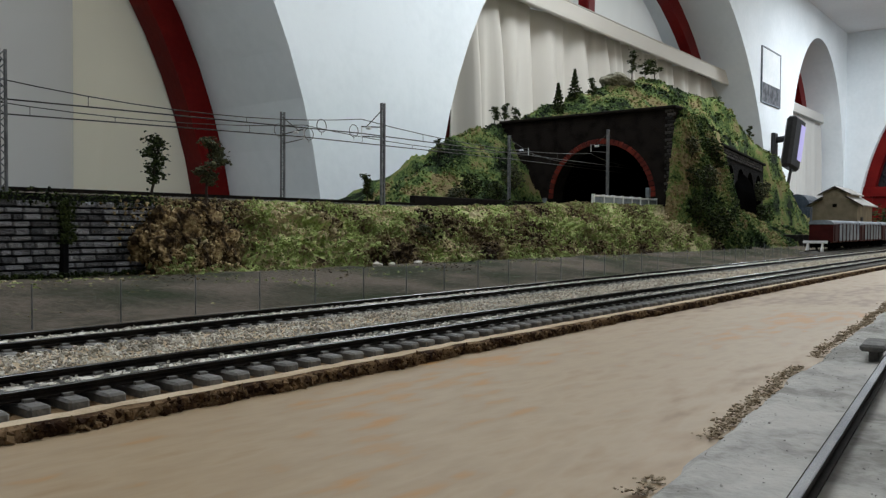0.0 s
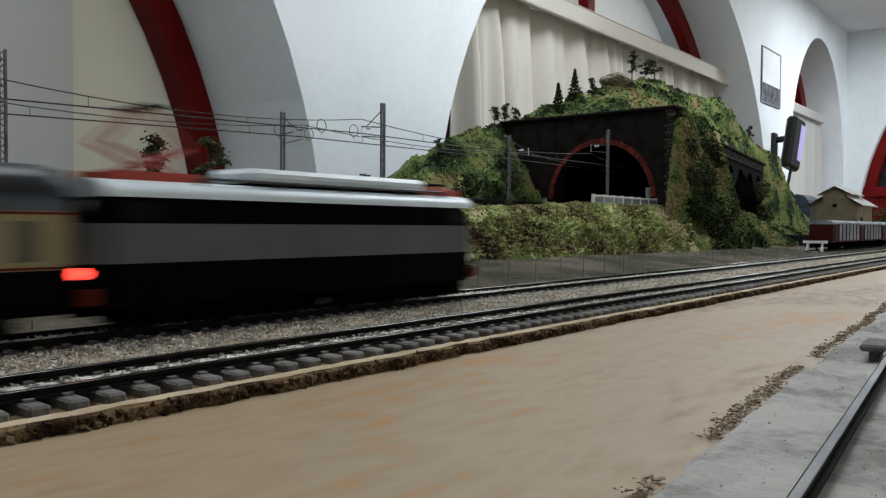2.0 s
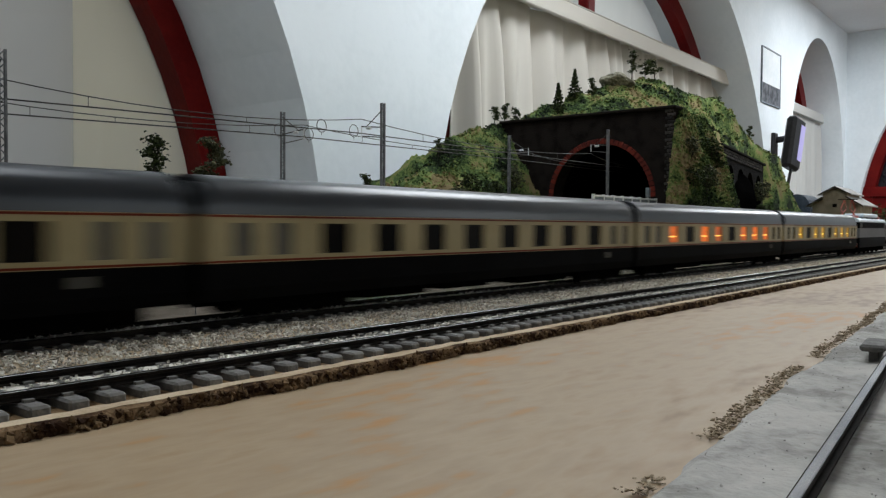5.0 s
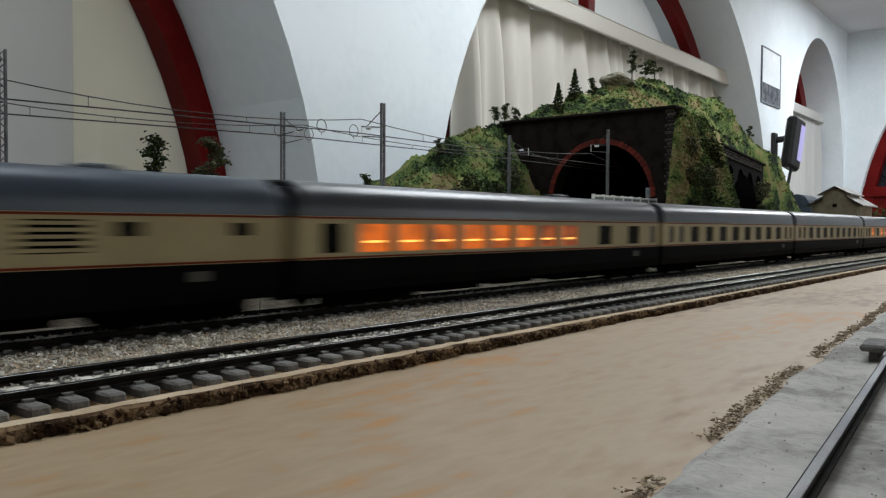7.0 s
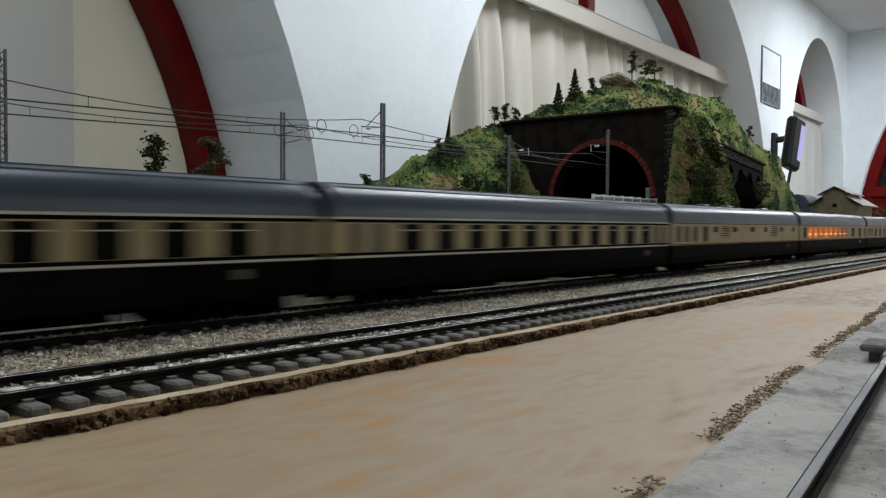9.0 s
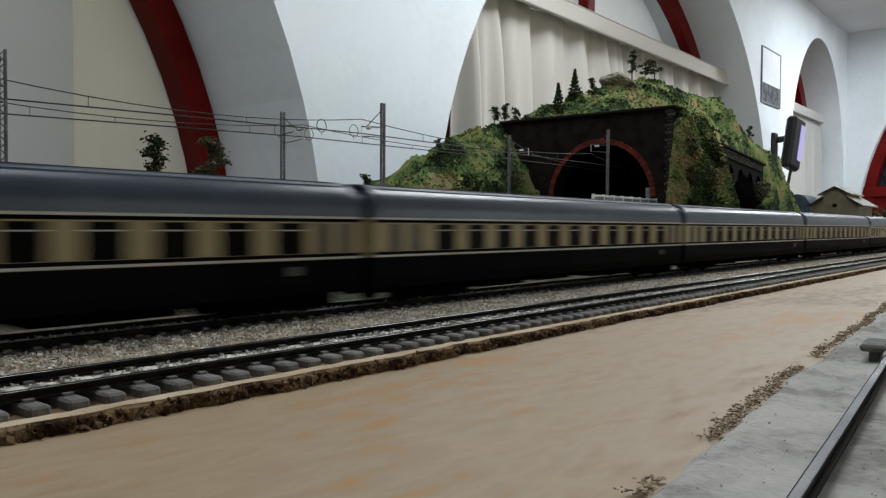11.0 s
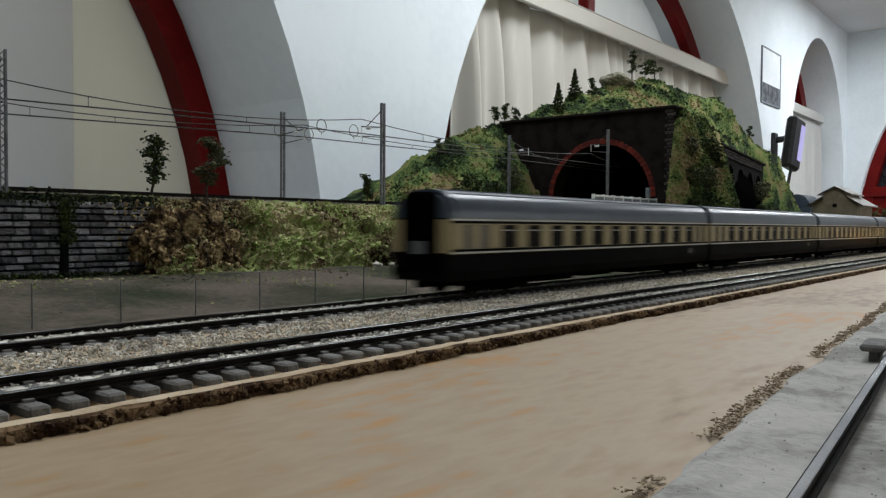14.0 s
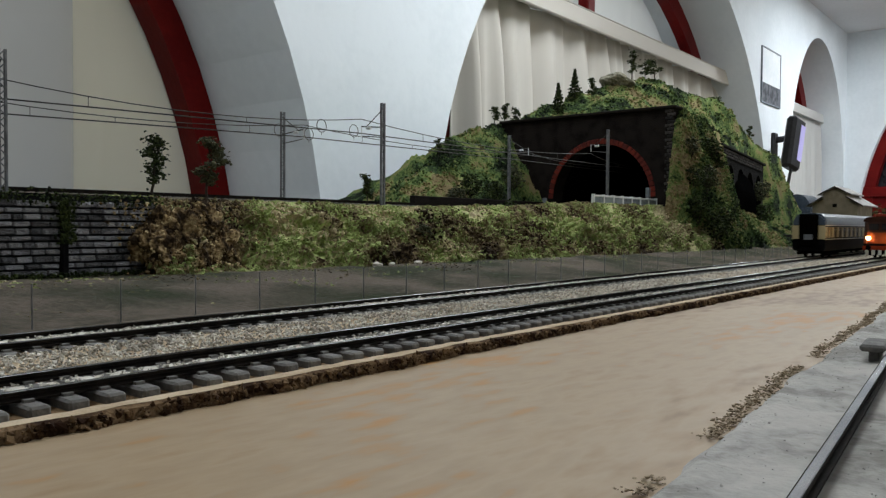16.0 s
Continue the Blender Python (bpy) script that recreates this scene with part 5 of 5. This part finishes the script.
for x, y, h in ((1.13, 0.694, 0.03), (1.13, 0.512, 0.042)):
    sg = thing("line_signal", "small white signal cabinet beside the tunnel mouth", "signal", pose(x, y, PLAT - 0.002), "signals at the tunnel")
    part("cabinet", boxes((-0.003, 0.003, -0.004, 0.004, 0, h * 0.62), bev=0.0006), WHITE, sg)
    part("lamp_head", boxes((-0.003, 0.003, -0.003, 0.003, h * 0.66, h), bev=0.0008), WAGON_GREY, sg)
    part("neck", boxes((-0.001, 0.001, -0.001, 0.001, h * 0.6, h * 0.68)), STEEL, sg)

# ---- fence ----
fence = thing("fence", "low dark mesh fence on thin posts along the line", "fence", pose(0, 0.325, 0))
NET = netting("fence_net")
fx = [0.03 + 0.0375 * k for k in range(35)]
post = None
for k, x in enumerate(fx):
    if post is None:
        post = part("post", boxes((-0.00022, 0.00022, -0.00022, 0.00022, -0.003, 0.0185)), STEEL, fence)
        post.location = (x, 0, 0)
    else:
        p = new("post", post.data)
        p.parent, p.location = fence, (x, 0, 0)
panel = part("net_panel", boxes((0, 0.0365, -0.0001, 0.0001, 0.0, 0.0188)), NET, fence)
panel.location = (fx[0] + 0.0005, 0, 0)
for x in fx[1:-1]:
    p = new("net_panel", panel.data)
    p.parent, p.location = fence, (x + 0.0005, 0, 0)


# ---- trees and bushes ----
def leaves(bm_pts, size, material, parent, seed):
    r = np.random.default_rng(seed)
    ob = crumbs("crown", bm_pts, r.uniform(0.6, 1.4, len(bm_pts)) * size, material, parent, 0.7, seed)
    return ob


def tree(x, y, z, h, w, seed, material=LEAF, label="small dark green model tree with a ragged crown", trunk=0.3, clumps=9, n=260, size=0.0013):
    r = np.random.default_rng(seed)
    t = thing("tree", label, "tree", pose(x, y, z - 0.002), "model trees")
    bm = B()
    p = Vector((0, 0, 0))
    spine = [p.copy()]
    for k in range(6):
        p = p + Vector((r.normal() * 0.03 * h, r.normal() * 0.02 * h, h / 6.5))
        spine.append(p.copy())
    for k, (a, b) in enumerate(zip(spine, spine[1:])):
        tube(bm, a, b, 0.013 * h * (1.6 - 0.22 * k) + 0.0002, 6, 0.013 * h * (1.6 - 0.22 * (k + 1)) + 0.0002)
    pts = []
    for c in range(clumps):
        f = trunk + (1 - trunk) * (c + 0.5) / clumps
        base = spine[min(5, int(f * 6))]
        a = r.uniform(0, 6.28)
        reach = w * r.uniform(0.08, 0.36) * (1.25 - 0.7 * abs(f - 0.6))
        tip = Vector((base.x + reach * math.cos(a), base.y + reach * math.sin(a), h * f))
        tube(bm, base, tip, 0.006 * h, 5, 0.003 * h)
        m = n // clumps
        pts += [(tip.x + r.normal() * w * 0.14, tip.y + r.normal() * w * 0.14, tip.z + r.normal() * h * 0.035) for _ in range(m)]
    part("trunk", bm, BARK, t)
    leaves(pts, size, material, t, seed)
    return t


def conifer(x, y, z, h, w, seed):
    r = np.random.default_rng(seed)
    t = thing("conifer", "dark narrow model fir tree", "tree", pose(x, y, z - 0.003), "model firs on the hill")
    part("trunk", tube(B(), (0, 0, 0), (0, 0, h * 0.95), 0.0022, 6, 0.0004), BARK, t)
    pts = []
    for k in range(700):
        f = r.uniform(0.08, 1) ** 1.2
        a, rad = r.uniform(0, 6.28), w * 0.5 * (1.02 - f) * (0.75 + 0.25 * math.sin(f * 60)) * math.sqrt(r.uniform(0.3, 1))
        pts.append((rad * math.cos(a), rad * math.sin(a), h * f - rad * 0.3))
    leaves(pts, 0.0021, LEAF, t, seed)
    return t


def bush(x, y, z, w, seed, material=LEAF, n=350, label="dense dark green bush of foam foliage"):
    r = np.random.default_rng(seed)
    t = thing("bush", label, "bush", pose(x, y, z), "bushes on the slopes")
    bm = B()
    for k in range(5):
        a = r.uniform(0, 6.28)
        tube(bm, (0, 0, -0.003), (0.25 * w * math.cos(a), 0.25 * w * math.sin(a), w * r.uniform(0.3, 0.7)), 0.0007, 5, 0.0003)
    part("stem", bm, BARK, t)
    d = r.normal(size=(n, 3))
    d /= np.linalg.norm(d, axis=1)[:, None]
    d *= (r.uniform(0.25, 1, n) ** 0.4 * (0.8 + 0.35 * np.sin(d[:, 0] * 5 + seed) * np.sin(d[:, 2] * 4)))[:, None]
    pts = d * np.array([0.5, 0.4, 0.45]) * w + np.array([0, 0, 0.4 * w])
    leaves(pts, 0.0018 * (w / 0.03) ** 0.5, material, t, seed)
    return t


tree(0.323, 0.537, PLAT, 0.0475, 0.020, 11, n=800)
tree(0.372, 0.54, PLAT, 0.0505, 0.021, 12, LEAF_OLIVE, "olive green model tree with a feathery crown", n=900)
tree(0.55, 0.538, PLAT, 0.031, 0.011, 17, n=500, size=0.0011)
HB = 0.08


def on_hill(x, y):
    return hill_z(x, y) - 0.001


for k, (x, y, h, w, n) in enumerate([(0.98, 0.80, 0.03, 0.014, 200), (1.148, 0.81, 0.036, 0.017, 260), (1.18, 0.81, 0.043, 0.016, 260), (1.216, 0.81, 0.04, 0.019, 300), (1.388, 0.75, 0.05, 0.018, 340), (1.551, 0.74, 0.068, 0.022, 420),
                                     (1.60, 0.735, 0.04, 0.03, 400), (1.636, 0.73, 0.045, 0.034, 500), (1.79, 0.70, 0.045, 0.024, 380), (1.80, 0.66, 0.03, 0.022, 300), (1.84, 0.66, 0.045, 0.022, 320), (1.97, 0.63, 0.04, 0.014, 260), (1.27, 0.46, 0.03, 0.03, 420)]):
    tree(x, y, on_hill(x, y), h, w, 30 + k, trunk=0.35, n=n, size=0.0017)
conifer(1.265, 0.75, on_hill(1.265, 0.75), 0.056, 0.04, 50)
conifer(1.325, 0.75, on_hill(1.325, 0.75), 0.06, 0.044, 51)
for k, (x, y, z, w) in enumerate([(0.925, 0.72, 0.07, 0.04), (0.96, 0.72, 0.085, 0.05), (1.02, 0.72, 0.075, 0.05), (1.08, 0.725, 0.1, 0.05), (0.775, 0.525, 0.055, 0.022), (0.755, 0.52, 0.05, 0.02), (0.565, 0.478, 0.03, 0.018),
                                  (1.24, 0.44, 0.03, 0.06), (1.3, 0.45, 0.05, 0.06), (1.22, 0.455, 0.1, 0.05), (1.26, 0.465, 0.15, 0.05),
                                  (2.02, 0.36, 0.02, 0.09), (2.08, 0.33, 0.02, 0.1), (1.33, 0.47, 0.1, 0.05), (1.75, 0.53, 0.05, 0.06), (1.8, 0.55, 0.1, 0.06), (1.178, 0.452, 0.05, 0.05), (1.182, 0.462, 0.1, 0.045), (1.185, 0.468, 0.15, 0.04), (1.21, 0.44, 0.02, 0.06)]):
    bush(x, y, z, w, 70 + k, LEAF if k % 3 else LEAF_OLIVE)

# ---- stones of the retaining wall ----
STONES = []
for k in range(6):
    bm = box(B(), -0.5, 0.5, -0.5, 0.5, -0.5, 0.5, 0.1)
    bmesh.ops.subdivide_edges(bm, edges=[e for e in bm.edges if e.calc_length() > 0.5], cuts=1, use_grid_fill=True)
    for v in bm.verts:
        v.co += Vector((0.09 * fb(v.co.x + k, v.co.z, 2.5, v.co.y), 0.35 * fb(v.co.x * 1.7 + k, v.co.z, 2.1, 4.0), 0.07 * fb(v.co.x + k, v.co.y, 2.5, 9.0)))
    me = bpy.data.meshes.new("stone")
    bm.to_mesh(me)
    bm.free()
    me.materials.append(STONE)
    STONES.append(me)
z = 0.010
r = np.random.default_rng(8)
row = 0
while z < 0.056:
    hgt = (0.0044, 0.0038, 0.0048, 0.0041)[row % 4]
    x = 0.1 + (0.006 if row % 2 else 0.0)
    while x < 0.293:
        ln = float(r.uniform(0.0065, 0.0125))
        ob = new("stone", STONES[int(r.integers(0, 6))])
        ob.parent = rw
        ob.matrix_basis = pose(x + ln / 2, wall_y + 0.0025, z + hgt / 2, float(r.normal()) * 2, float(r.normal()) * 1.2, float(r.normal()) * 2) @ Matrix.Diagonal((ln - 0.0012, 0.004 + float(r.uniform(0, 0.0016)), hgt - 0.0014, 1))
        x += ln
    z += hgt
    row += 1
part("pilaster", boxes((0.233, 0.2375, wall_y - 0.0025, wall_y + 0.004, 0.0, 0.056), bev=0.0008), MORTAR, rw)
pts = [(float(r.uniform(-0.3, 0.30)), wall_y + float(r.normal()) * 0.003, 0.058 + float(r.normal()) * 0.0022) for _ in range(2600)]
pts += [(0.2355 + float(r.normal()) * 0.003, wall_y - 0.004, float(r.uniform(0.03, 0.058))) for _ in range(420)]
pts += [(float(r.uniform(0.1, 0.30)), wall_y - 0.006 + float(r.normal()) * 0.003, 0.0105 + float(r.normal()) * 0.001) for _ in range(900)]
tagged(crumbs("wall_moss", pts, r.uniform(0.0006, 0.0014, len(pts)), LEAF, rw, 0.9, 9), kind="stuff")


# ---- what moves ----
def motions():
    pitch = 0.2992
    # where the front of the first coach is, as the train's speed wavers a little
    rows = [(2.0, 0.1025), (2.5, 0.2391), (3.0, 0.4145), (3.5, 0.5603), (4.0, 0.7311), (6.5, 1.5039), (7.0, 1.6701), (7.5, 1.8139), (8.0, 1.9757), (8.5, 2.1135), (9.0, 2.284), (11.5, 3.0604),
            (12.0, 3.2248), (12.5, 3.3761), (13.0, 3.5359), (13.5, 3.6904), (14.0, 3.8484), (14.5, 4.0023), (15.0, 4.166), (15.5, 4.3193)]
    steady = [0.0, 0.5, 1.0, 1.5, 4.75, 5.5, 9.75, 10.5, 16.0]
    rows = sorted(rows + [(t, 0.1576 + 0.31275 * (t - 2.2)) for t in steady])
    times = [t for t, x in rows]
    walk(LOCO, [(t, pose(x + 0.0895, Y1, RAIL)) for t, x in rows])
    for k, c in enumerate(COACHES):
        walk(c, [(t, pose(x - pitch * (k + 0.5), Y1, RAIL)) for t, x in rows])
    walk(LOCO_2, [(t, pose(0.906 + 0.165 * (16.0 - t) + 0.09, Y2, RAIL)) for t in times])


motions()
